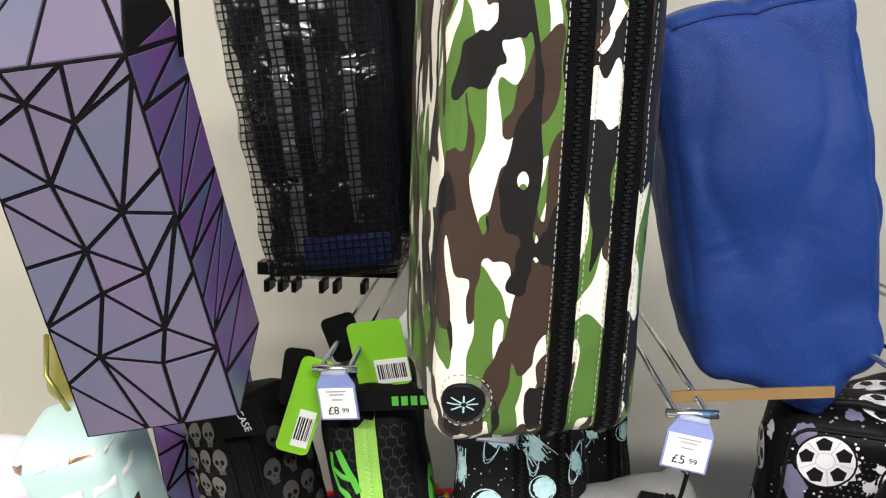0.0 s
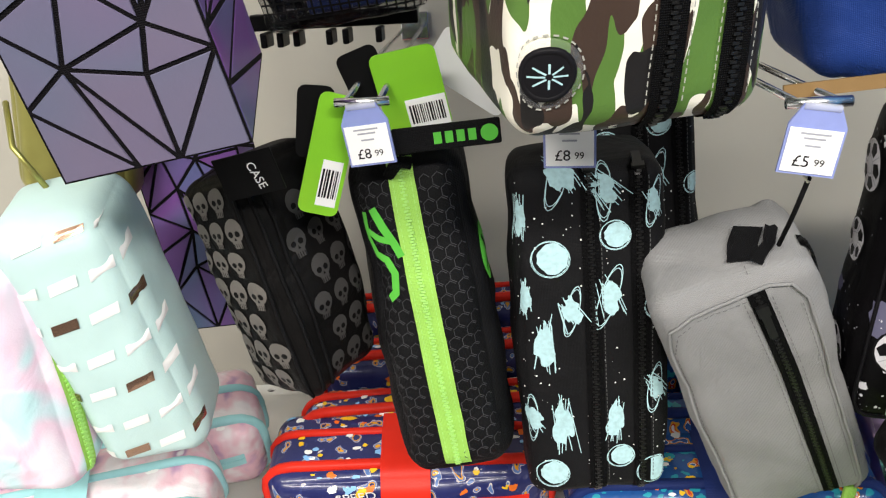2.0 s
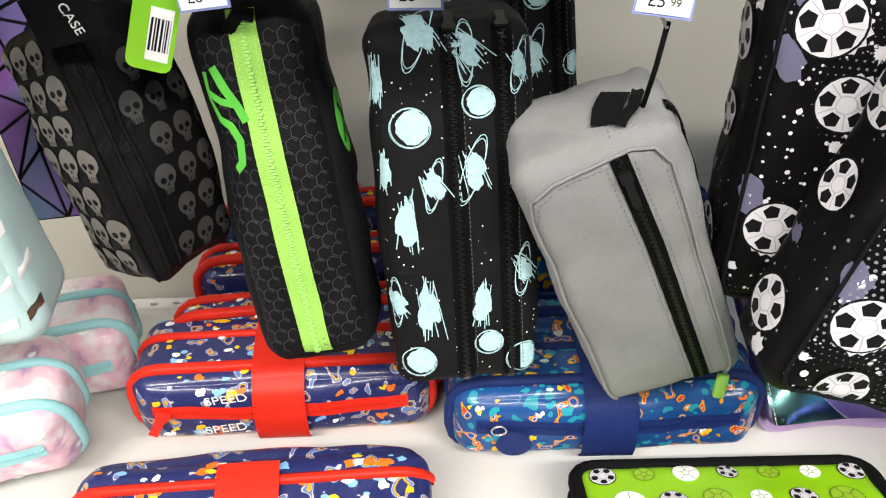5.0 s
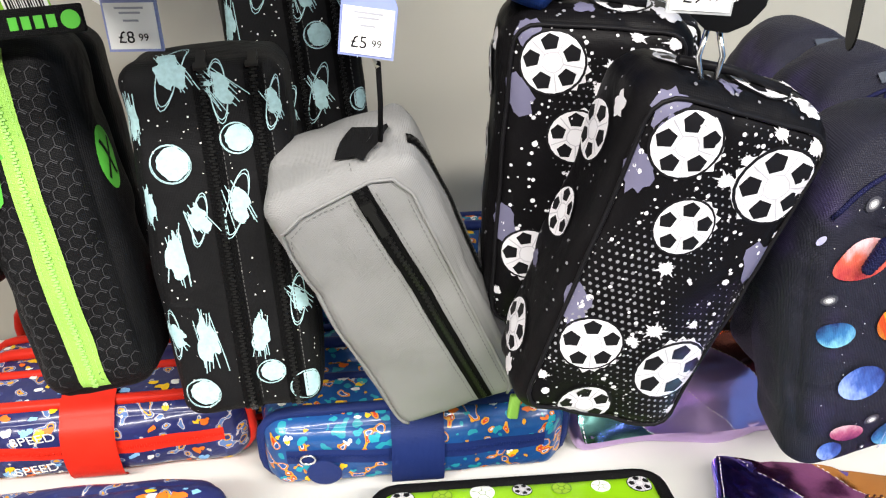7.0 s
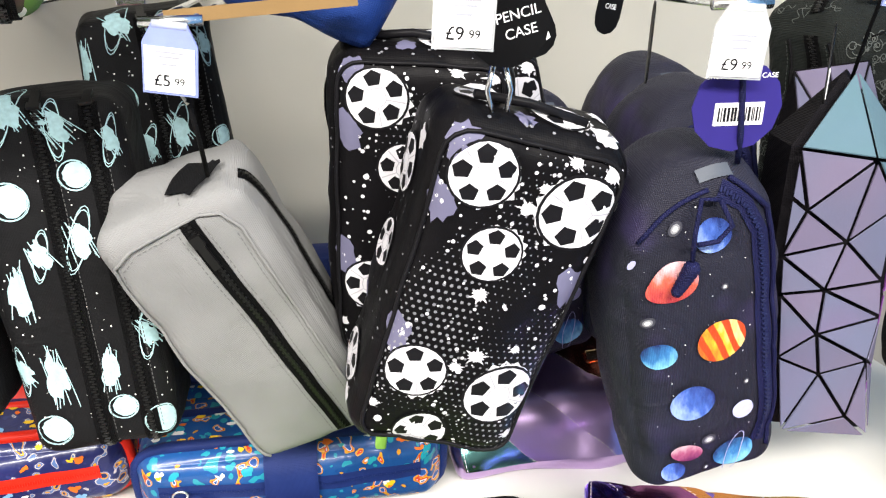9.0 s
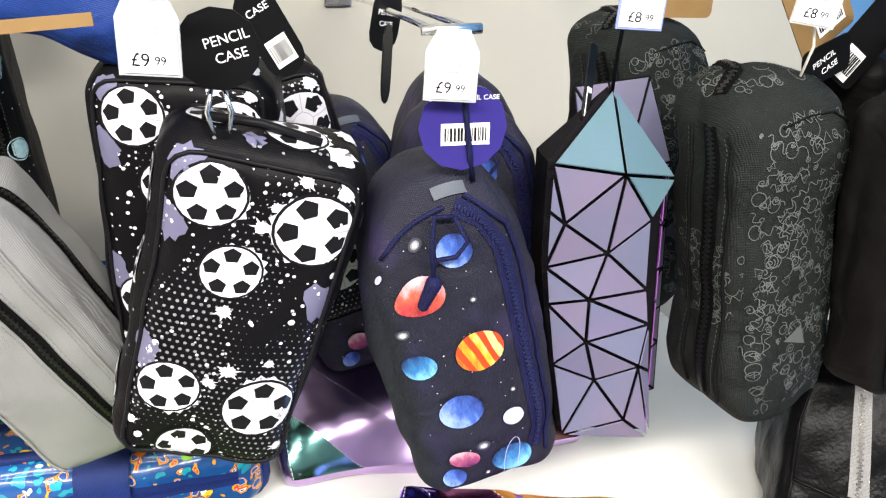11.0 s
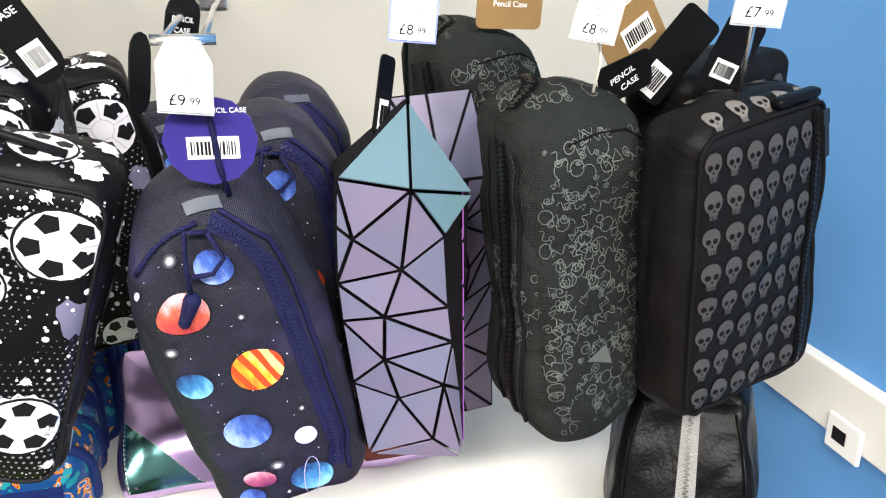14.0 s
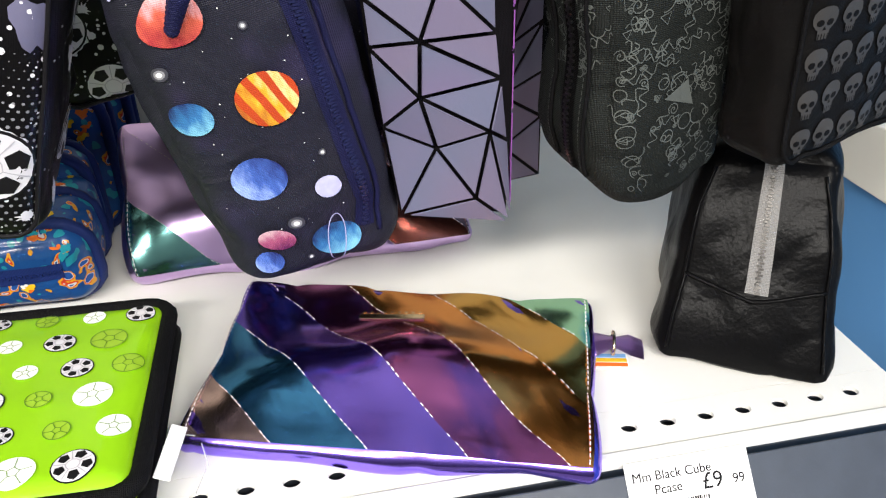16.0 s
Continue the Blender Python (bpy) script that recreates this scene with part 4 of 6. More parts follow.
# tie-dyed case with a yellow zip
S = Soft(0.075, 0.165, 0.05, 0.02, 0.85, 0.008, 0.004)
t = hung("pencil_case", (-0.196, 0.478, 1.283), (13, 4, 4), S, "fluffy pastel tie-dye pencil case with a yellow-green zip", body=M["rainbow"])
S.zip(t, "right", [(-0.012, 0.07), (-0.012, -0.07)], M["lime"], M["lime_teeth"], 0.009)
S = Soft(0.07, 0.12, 0.03, 0.012, 0.9)
hung("pencil_case", (-0.165, 0.56, 1.42), (8, 10, 0), S, "olive and gold metallic pencil case", body=M["olive"])
geometric_case((-0.110, 0.60, 1.345), (6, -6, -4), 0.07, 0.17, 0.03, 12, "dark teal and plum geometric pencil case behind the mint one", M["geo_side"], M["geo_side"])

# black cases with skulls
def skull_rows(S, t, face, us, vs, r, material, stag=0.5, squash=1.0, cut=99):
    for j, v in enumerate(vs):
        for i, u in enumerate(us):
            uu = u + ((us[1] - us[0]) * stag if (j % 2 and len(us) > 1) else 0)
            if uu < cut:
                bm, em = bmesh.new(), bmesh.new()
                skull(bm, em, S, face, uu, v, r * random.uniform(0.94, 1.06), 0.0004, squash)
                p = part("skull_print", bm, material, t)
                part("skull_face", em, M["skull_body"], p)["kind"] = "stuff"


def steps(a, b, n):
    return [a + (b - a) * i / (n - 1) for i in range(n)]


def skull_sag(o):
    # the top slopes away from the zipped edge, the foot draws in
    up = max(0, o.z - 0.01) / 0.06
    low = max(0, -o.z - 0.02) / 0.05
    return Vector((o.x * (1 - 0.16 * low), o.y * (1 - 0.10 * low), o.z - up * 0.012 * max(0, 0.029 - o.x) / 0.058))


S = Soft(0.058, 0.142, 0.062, 0.010, 0.9, 0.005, 0.004, wr=0.001, lump=0.003, fold=0.0012, warp=skull_sag)
t = hung("pencil_case", (-0.062, 0.512, 1.322), (11, -6, -36), S, "black pencil case printed with grey skulls, hanging", body=M["skull_body"])
skull_rows(S, t, "front", steps(-0.021, 0.009, 3), steps(-0.056, 0.058, 7), 0.0092, M["skull_grey"])
skull_rows(S, t, "right", steps(-0.008, 0.022, 3), steps(-0.056, 0.040, 6), 0.0085, M["skull_print"])
part("piping", S.cord(bmesh.new(), "front", [(0.0245, 0.07), (0.0245, -0.07)], 0.0012, 0.0008), M["black_cloth"], t)
for pu in (-0.024, -0.0165):
    part("piping", S.cord(bmesh.new(), "right", [(pu, 0.066), (pu, -0.066)], 0.0012, 0.0008), M["black_cloth"], t)
ct = thing("swing_tag", pose(-0.040, 0.476, 1.396, 12, -12, -6), "black card tag lettered CASE on the skull pencil case", "tag", "card tags")
part("card", box(bmesh.new(), (-0.015, -0.0004, -0.011), (0.015, 0.0004, 0.011)), M["black_card"], ct, smooth=False)
lettering("lettering", "CASE", 0.0062, pose(0.0035, -0.0006, -0.001, 90, 80, 0), M["paper"], ct)

# black sports case with a lime zip
S = Soft(0.064, 0.190, 0.056, 0.015, 0.88, 0.006, 0.004, wr=0.0011, lump=0.004, fold=0.0012, seed=5)
t = hung("pencil_case", (0.0405, 0.503, 1.304), (0, -6.5, 0), S, "black hexagon-print sports pencil case with a lime green zip", body=M["green_body"])
S.zip(t, "front", [(-0.002, 0.094), (0.0, -0.090)], M["lime"], M["lime_teeth"], 0.0150, 0.0036)
bm = bmesh.new()
for o in (-0.0052, 0.0052):
    S.dashes(bm, "front", [(-0.002 + o, 0.092), (o, -0.088)], 0.0005, lift=0.0009)
part("stitching", bm, M["lime_teeth"], t)
bm = bmesh.new()
for i in range(9):
    for j in range(26):
        u, v = -0.029 + i * 0.0073, -0.082 + j * 0.0064
        u += 0.0036 if j % 2 else 0
        if abs(u) < 0.0072 or abs(u) > 0.029: continue
        hx = [(u + 0.0034 * math.cos(radians(60 * k + 30)), v + 0.0038 * math.sin(radians(60 * k + 30))) for k in range(5)]
        S.ribbon(bm, "front", hx, 0.00045, 0.0003, 0.01)
part("hexagon_print", bm, M["green_line"], t)
bm = bmesh.new()
S.ribbon(bm, "front", [(-0.0285, 0.066), (-0.0285, 0.052), (-0.0245, 0.043), (-0.0185, 0.040), (-0.0150, 0.032), (-0.0165, 0.021), (-0.0215, 0.017)], 0.0044, 0.0005, 0.002)
S.ribbon(bm, "front", [(-0.0215, 0.068), (-0.017, 0.058), (-0.0125, 0.049), (-0.0095, 0.041)], 0.0046, 0.0006, 0.002)
S.ribbon(bm, "front", [(-0.0265, 0.056), (-0.020, 0.052), (-0.014, 0.050)], 0.0036, 0.0007, 0.002)
part("green_swirl", bm, M["green_print"], t, "bright green curled print")
bm = bmesh.new()
S.disc(bm, "right", -0.008, 0.030, 0.0105, 0.0004, 24, 1.6)
p = part("round_badge", bm, M["green_print"], t, "green oval badge")
bm = bmesh.new()
for k in (-1, 1):
    S.ribbon(bm, "right", [(-0.0135, 0.030 - k * 0.010), (-0.008, 0.030), (-0.0025, 0.030 + k * 0.010)], 0.0024, 0.0007, 0.003)
part("cross", bm, M["green_body"], p)
bm = bmesh.new()
tube(bm, [(-0.008, -0.028, 0.083), (-0.002, -0.030, 0.090), (0.004, -0.028, 0.088)], 0.0035)
part("zip_pull", bm, M["black_cloth"], t)
S = Soft(0.062, 0.186, 0.052, 0.015, 0.9, 0.006, 0.004, wr=0.0011, lump=0.004, fold=0.0012, seed=15)
t = hung("pencil_case", (0.028, 0.590, 1.300), (2, -4, 6), S, "black hexagon-print sports pencil case hanging behind its twin", body=M["green_body"])
S.zip(t, "front", [(-0.002, 0.092), (0.0, -0.090)], M["lime"], M["lime_teeth"], 0.0150, 0.0036)
st = thing("wrist_strap", pose(0.054, 0.486, 1.408, 5, -4, 0), "black fabric strap with a bright green mark", "strap")
part("band", box(bmesh.new(), (-0.026, -0.0015, -0.0062), (0.026, 0.0015, 0.0062), 0.001), M["black_cloth"], st, smooth=False)
bm = bmesh.new()
for k in range(4):
    box(bm, (-0.006 + k * 0.0055, -0.0019, -0.0028), (-0.0022 + k * 0.0055, -0.0015, 0.0028), 0.0)
bm2 = bmesh.new()
bmesh.ops.create_circle(bm2, cap_ends=True, radius=0.0042, segments=20, matrix=pose(0.0205, -0.0019, 0, 90, 0, 0))
part("mark", bm, M["green_print"], st, smooth=False)
part("round_mark", bm2, M["green_print"], st, smooth=False)


def barcode(bm, w, h, y):
    x = -w / 2
    while x < w / 2:
        k = random.choice((0.0004, 0.0007, 0.001))
        box(bm, (x, y - 0.0002, -h / 2), (min(x + k, w / 2), y, h / 2))
        x += k + random.choice((0.0004, 0.0007))
    return bm


def swing_card(c, e, w, h, material, label, code=None, words=(), cut=0.004):
    """A card tag with a punched top, an optional barcode panel and printed lines."""
    t = thing("swing_tag", pose(*c, *e), label, "tag", "card tags")
    bm = bmesh.new()
    pts = rect_loop(w, h, cut, 3)
    a = [bm.verts.new((x, -0.0004, z)) for x, z in pts]
    b = [bm.verts.new((x, 0.0004, z)) for x, z in pts]
    bm.faces.new(a)
    bm.faces.new(b[::-1])
    for k in range(len(pts)):
        bm.faces.new((a[k], b[k], b[(k + 1) % len(pts)], a[(k + 1) % len(pts)]))
    part("card", bm, material, t, smooth=False)
    if code:
        cx, cz, cw, ch, turn = code
        p = part("barcode_panel", box(bmesh.new(), (-cw / 2, -0.0002, -ch / 2), (cw / 2, 0.0002, ch / 2)), M["paper"], t, smooth=False)
        p.matrix_local = pose(cx, -0.0007, cz, 0, turn, 0)
        part("barcode", barcode(bmesh.new(), cw * 0.86, ch * 0.62, -0.0004), M["ink"], p, smooth=False)["kind"] = "stuff"
    for text, size, x, z, turn, mat in words:
        lettering("lettering", text, size, pose(x, -0.0007, z, 90, turn, 0), M[mat], t)
    return t


swing_card((-0.004, 0.491, 1.400), (6, 17, 10), 0.020, 0.062, M["green_card"], "bright green card tag with a barcode on the sports case", (0.003, -0.014, 0.010, 0.024, 0))
swing_card((-0.010, 0.496, 1.416), (4, 8, 10), 0.018, 0.036, M["black_card"], "black card tag of the sports case")
swing_card((0.036, 0.520, 1.425), (10, -10, -4), 0.034, 0.044, M["green_card"], "bright green card tag with a barcode behind the strap", (0.006, -0.012, 0.021, 0.016, 0))
swing_card((0.012, 0.530, 1.432), (4, -20, 0), 0.022, 0.030, M["black_card"], "black card tag behind the hook")
swing_card((0.068, 0.545, 1.430), (20, 35, 0), 0.05, 0.03, M["paper"], "white card tag behind the strap")

# charcoal cases scribbled with planets
def space_case(c, e, label, seed):
    random.seed(seed)
    S = Soft(0.080, 0.198, 0.06, 0.009, 0.98, 0.004, 0.003, wr=0.0009, lump=0.002, seed=seed)
    t = hung("pencil_case", c, e, S, label, body=M["space_cloth"])
    for zx in (0.0, 0.0255):
        S.zip(t, "front", [(zx + 0.001, 0.100), (zx, -0.100), (zx, -0.118)], M["zip_black"], M["teeth_black"], 0.0095, 0.0038)
        S.pull(t, "front", zx + 0.001, 0.098, 0, 1, M["teeth_black"], 0.010, 0.004)
        bm = bmesh.new()
        S.dashes(bm, "front", [(zx + 0.0062, 0.092), (zx + 0.0062, -0.092)], 0.0004, 0.0016, 0.001)
        part("stitching", bm, M["stitch_grey"], t)
    L = [(-0.0198, 0.0516, 0.0098, 1), (0.0146, 0.0621, 0.0078, 1), (0.0082, 0.0870, 0.010, 2), (0.0090, 0.0277, 0.011, 2), (-0.0265, 0.0022, 0.0115, 3), (-0.0110, 0.0213, 0.0085, 2), (-0.0190, -0.0484, 0.0125, 3), (0.0105, -0.0468, 0.010, 3), (-0.0249, -0.082, 0.0092, 1), (0.0140, -0.0723, 0.0075, 1), (0.0345, 0.078, 0.008, 2), (0.0330, -0.030, 0.009, 2), (-0.037, 0.075, 0.009, 3), (-0.036, -0.045, 0.009, 2), (-0.036, 0.030, 0.008, 3), (0.036, 0.020, 0.007, 1), (0.034, -0.085, 0.010, 1), (-0.014, 0.098, 0.012, 2)]
    for u, v, r, kind in L:
        fills, lines = bmesh.new(), bmesh.new()
        if kind == 1:
            S.disc(fills, "front", u, v, r * 0.86, 0.0004, 26, 1, 0, 0.06)
            for q in range(2):
                S.ribbon(lines, "front", [(u - r * 0.12 + r * (1.0 + 0.06 * q) * math.cos(k / 20 * math.tau), v - r * 0.05 * q + r * math.sin(k / 20 * math.tau)) for k in range(21)], 0.0004, 0.0006, 0.01)
        else:
            # a ringed planet or a craft, drawn in quick zigzag strokes
            tn = random.uniform(0.2, 0.7) if kind == 2 else random.uniform(-0.35, 0.1)
            wide, tall = (0.66, 1.0) if kind == 2 else (0.52, 1.3)

            def rot(x, y):
                return (u + r * (x * math.cos(tn) - y * math.sin(tn)), v + r * (x * math.sin(tn) + y * math.cos(tn)))
            core = []
            for k in range(30):
                a = k * math.tau / 30
                rr = random.uniform(0.86, 1.0) * (1 - 0.35 * max(0, math.sin(a * 3 + u * 400)) ** 3)
                lean = 1.0 if kind == 2 else 1.0 - 0.45 * math.sin(a)
                core.append(rot(wide * rr * lean * math.cos(a), tall * rr * math.sin(a)))
            S.patch(fills, "front", core, 0.00045, (u, v), 2)
            for q in range(9):
                # strokes that run past the outline
                x0 = random.uniform(-0.8, 0.8) * wide
                S.ribbon(lines, "front", [rot(x0, tall * random.uniform(0.5, 1.25)), rot(x0 + random.uniform(-0.5, 0.5), -tall * random.uniform(0.6, 1.3))], 0.0005, 0.0006, 0.004)
            if kind == 2:
                for q in range(2):
                    pts = []
                    for k in range(19):
                        a = k / 18 * math.tau
                        x, y = (1.75 - 0.2 * q) * math.cos(a), 0.42 * math.sin(a)
                        pts.append(rot(x * 0.62 - y * 0.78, x * 0.78 + y * 0.62))
                    S.ribbon(lines, "front", pts, 0.0005, 0.0007, 0.005)
        p = part("planet_print", fills, M["mint_print"], t, "pale mint scribbled planet or craft")
        part("scribble", lines, M["mint_print"], p)["kind"] = "stuff"
    speckle(S, t, "front", 170, (-0.05, -0.1), (0.05, 0.1), 0.0002, 0.0006, M["white_print"], "star_dust")
    return t


space_case((0.127, 0.510, 1.286), (1.7, -2.5, 0), "charcoal pencil case scribbled with mint planets and twin zips", 21)
space_case((0.170, 0.605, 1.325), (3, -5, 8), "charcoal planet pencil case hanging behind its twin", 22)

# plain grey case, hanging askew
S = Soft(0.080, 0.184, 0.064, 0.010, 1.0, 0.004, 0.003, wr=0.0007, lump=0.003, fold=0.0014, seed=6)
t = hung("pencil_case", (0.219, 0.490, 1.253), (19.5, -20.5, -7.1), S, "plain grey canvas pencil case with a black zip, hanging askew", body=M["grey_cloth"])
bm = bmesh.new()
S.cord(bm, "front", [(-0.034, -0.088), (-0.0385, -0.080), (-0.0385, 0.060), (-0.034, 0.076), (-0.022, 0.082), (0.016, 0.086), (0.026, 0.083), (0.0315, 0.072), (0.0345, -0.078), (0.030, -0.088)], 0.0010, 0.0006)
part("piping", bm, M["grey_cloth"], t, "grey corded edge")
bm = bmesh.new()
S.dashes(bm, "front", [(-0.0355, -0.080), (-0.0355, 0.060), (-0.031, 0.073), (-0.020, 0.079), (0.006, 0.0815)], 0.0004)
S.dashes(bm, "front", [(0.0285, 0.070), (0.0315, -0.078)], 0.0004)
part("stitching", bm, M["grey_dark"], t)
S.zip(t, "front", [(0.0095, 0.0845), (0.0135, 0.03), (0.0170, -0.084)], M["zip_black"], M["teeth_black"], 0.0088, 0.0030)
S.pull(t, "front", 0.0100, 0.074, 0.05, -1, M["teeth_black"], 0.017, 0.0036)
S.zip(t, "right", [(-0.010, 0.090), (-0.004, 0.06), (-0.002, -0.070)], M["zip_black"], M["teeth_black"], 0.0075, 0.0030)
bm = bmesh.new()
for o in (-0.0066, 0.0066):
    S.dashes(bm, "front", [(0.0095 + o, 0.080), (0.0135 + o, 0.03), (0.0170 + o, -0.082)], 0.0004)
part("stitching", bm, M["grey_dark"], t)
bm = bmesh.new()
S.ribbon(bm, "top", [(0.009, -0.020), (0.012, -0.009), (0.018, 0.004)], 0.014, 0.0018, 0.003)
S.ribbon(bm, "top", [(0.014, -0.024), (0.023, -0.014), (0.028, 0.000)], 0.006, 0.0035, 0.003)
part("webbing_tab", bm, M["black_cloth"], t)
bm = bmesh.new()
S.dashes(bm, "top", [(0.009, -0.022), (0.009, -0.031)], 0.0004)
part("seam", bm, M["grey_dark"], t)
string_loop("loop", [(0.207, 0.440, 1.392), (0.208, 0.455, 1.372), (0.208, 0.470, 1.352)], 0.0012, M["black_cloth"], "black loop of the grey pencil case")
string_loop("string", [(0.205, 0.440, 1.425), (0.201, 0.442, 1.400), (0.207, 0.440, 1.390)], 0.0008, M["string"], "pale knotted string on the hook")
gp = thing("zip_tassel", pose(0.291, 0.540, 1.172, 0, 8, 0), "bright green plastic zip pull hanging down", "zip pull")
part("grip", box(bmesh.new(), (-0.0036, -0.0025, -0.021), (0.0036, 0.0025, -0.004), 0.0015), M["lime"], gp)
for k in (-1, 0, 1):
    part("strand", tube(bmesh.new(), [(0, 0, -0.004), (k * 0.003, 0, 0.006), (k * 0.002, 0, 0.018)], 0.0008), M["lime"], gp)

# football cases
def ball_case(c, e, label, seed, d=0.055):
    random.seed(seed)
    S = Soft(0.088, 0.176, d, 0.013, 1.05, 0.006, 0.003, wr=0.0009, lump=0.003, fold=0.0011, seed=seed)
    t = hung("pencil_case", c, e, S, label, body=M["ball_body"])
    part("piping", S.cord(bmesh.new(), "front", rect_loop(0.083, 0.168, 0.014), 0.0011, 0.0008, closed=True), M["ball_black"], t)
    for u, v, r, tn in ((-0.0213, 0.066, 0.0150, 0.2), (0.0245, 0.0575, 0.0180, 0.5), (-0.0068, 0.0307, 0.0135, 0.1), (-0.0230, -0.0365, 0.0145, 0.3), (0.0208, -0.0437, 0.0178, 0.0), (-0.010, -0.0757, 0.0138, 0.4)):
        football(S, t, "front", u, v, r, tn)
    for face, u, v, r in (("top", 0.030, -0.014, 0.0075), ("top", -0.008, -0.016, 0.0055), ("top", 0.034, 0.010, 0.006), ("left", -0.010, 0.070, 0.006), ("left", 0.010, -0.020, 0.005), ("left", -0.006, -0.074, 0.006), ("right", -0.010, 0.060, 0.008), ("right", 0.006, -0.010, 0.007), ("right", -0.008, -0.070, 0.007)):
        pts = [(u + r * random.uniform(0.6, 1.15) * math.cos(k * math.tau / 20), v + r * random.uniform(0.6, 1.15) * math.sin(k * math.tau / 20)) for k in range(20)]
        part("paint_splat", S.patch(bmesh.new(), face, pts, 0.00024, (u, v)), M["ball_white" if r > 0.0055 else "ball_lilac"], t)
    for face in ("top", "left", "right"):
        speckle(S, t, face, 60, (-0.026, -0.08 if face != "top" else -0.024), (0.026, 0.08 if face != "top" else 0.024), 0.0003, 0.001, M["ball_grey"], "paint_speck")
    for u, v, r in ((0.002, 0.055, 0.0060), (0.006, 0.066, 0.0045), (-0.006, 0.010, 0.0055), (0.002, -0.022, 0.0062), (-0.006, -0.030, 0.0045), (0.020, -0.016, 0.0038), (0.034, 0.078, 0.0070), (0.016, 0.080, 0.0050), (-0.038, -0.062, 0.0045), (0.036, -0.070, 0.0050)):
        pts = []
        for k in range(26):
            a = k * math.tau / 26
            rr = r * 0.72 * (random.choice((0.8, 0.9, 1.0, 1.5)) if k % 2 else random.uniform(0.62, 0.85))
            pts.append((u + rr * math.cos(a), v + rr * 0.9 * math.sin(a)))
        part("paint_splat", S.patch(bmesh.new(), "front", pts, 0.00024, (u, v)), M["ball_white"], t)
    football(S, t, "left", 0.004, 0.052, 0.014, 0.3, False)
    football(S, t, "left", 0.004, 0.010, 0.012, 0.9, False)
    football(S, t, "left", 0.002, -0.055, 0.014, 0.1, False)
    football(S, t, "top", 0.010, -0.004, 0.014, 0.2)
    football(S, t, "right", 0.0, 0.02, 0.014, 0.2)
    football(S, t, "right", 0.004, -0.045, 0.013, 0.6)
    football(S, t, "top", -0.026, -0.002, 0.010, 0.8, False)
    bm = bmesh.new()
    for i in range(24):
        for j in range(46):
            u, v = -0.040 + i * 0.0034 + (0.0017 if j % 2 else 0), -0.082 + j * 0.0036
            g = noise.noise(Vector((u * 22, v * 16, seed)))
            if g > -0.14:
                S.disc(bm, "front", u, v, 0.0003 + 0.0006 * min(1, max(0, g * 1.8 + 0.15)), 0.0002, 6)
    part("halftone", bm, M["ball_grey"], t)["kind"] = "stuff"
    speckle(S, t, "front", 240, (-0.043, -0.086), (0.043, 0.086), 0.0003, 0.0011, M["ball_white"], "paint_speck")
    speckle(S, t, "front", 12, (-0.043, -0.086), (0.043, 0.086), 0.001, 0.0022, M["ball_white"], "paint_drop")
    for u, v in ((-0.036, 0.050), (-0.038, -0.02), (-0.034, 0.080), (0.036, 0.020)):
        part("lilac_blot", S.disc(bmesh.new(), "front", u, v, 0.0075, 0.00022, 18, 1.4, 0.3, 0.25), M["ball_lilac"], t)
    bm = bmesh.new()
    tube(bm, [S.at("top", -0.03, -0.01, 0.002), S.at("top", -0.005, -0.008, 0.004), S.at("top", 0.02, -0.012, 0.002)], 0.0022)
    part("zip_seam", bm, M["ball_black"], t)
    return t


ball_case((0.332, 0.420, 1.292), (11.8, 16, 3.3), "black pencil case printed with white footballs and splashes", 31)
ball_case((0.310, 0.485, 1.318), (8, 4, -8), "black football pencil case hanging behind its twin", 32)
ball_case((0.364, 0.545, 1.308), (10, -14, 6), "black football pencil case at the back of the hook", 33)
swing_card((0.338, 0.398, 1.421), (10, -6, 0), 0.034, 0.034, M["black_card"], "round black card tag lettered pencil case", None, (("PENCIL", 0.0058, 0.004, 0.004, -8, "paper"), ("CASE", 0.0058, 0.005, -0.003, -8, "paper")), 0.0165)
swing_card((0.360, 0.452, 1.424), (10, -30, 10), 0.020, 0.046, M["black_card"], "black oval card tag with a barcode on the football case", (0, -0.010, 0.011, 0.014, 0), (("CASE", 0.005, 0, 0.012, 0, "paper"),), 0.0095)
clip = thing("metal_clip", pose(0.336, 0.405, 1.395), "shiny metal clip of the football pencil case", "clip")
for k in (-1, 1):
    part("loop", tube(bmesh.new(), [(k * 0.003, 0, -0.009), (k * 0.005, 0, 0), (k * 0.002, 0, 0.012)], 0.0012), M["chrome"], clip)

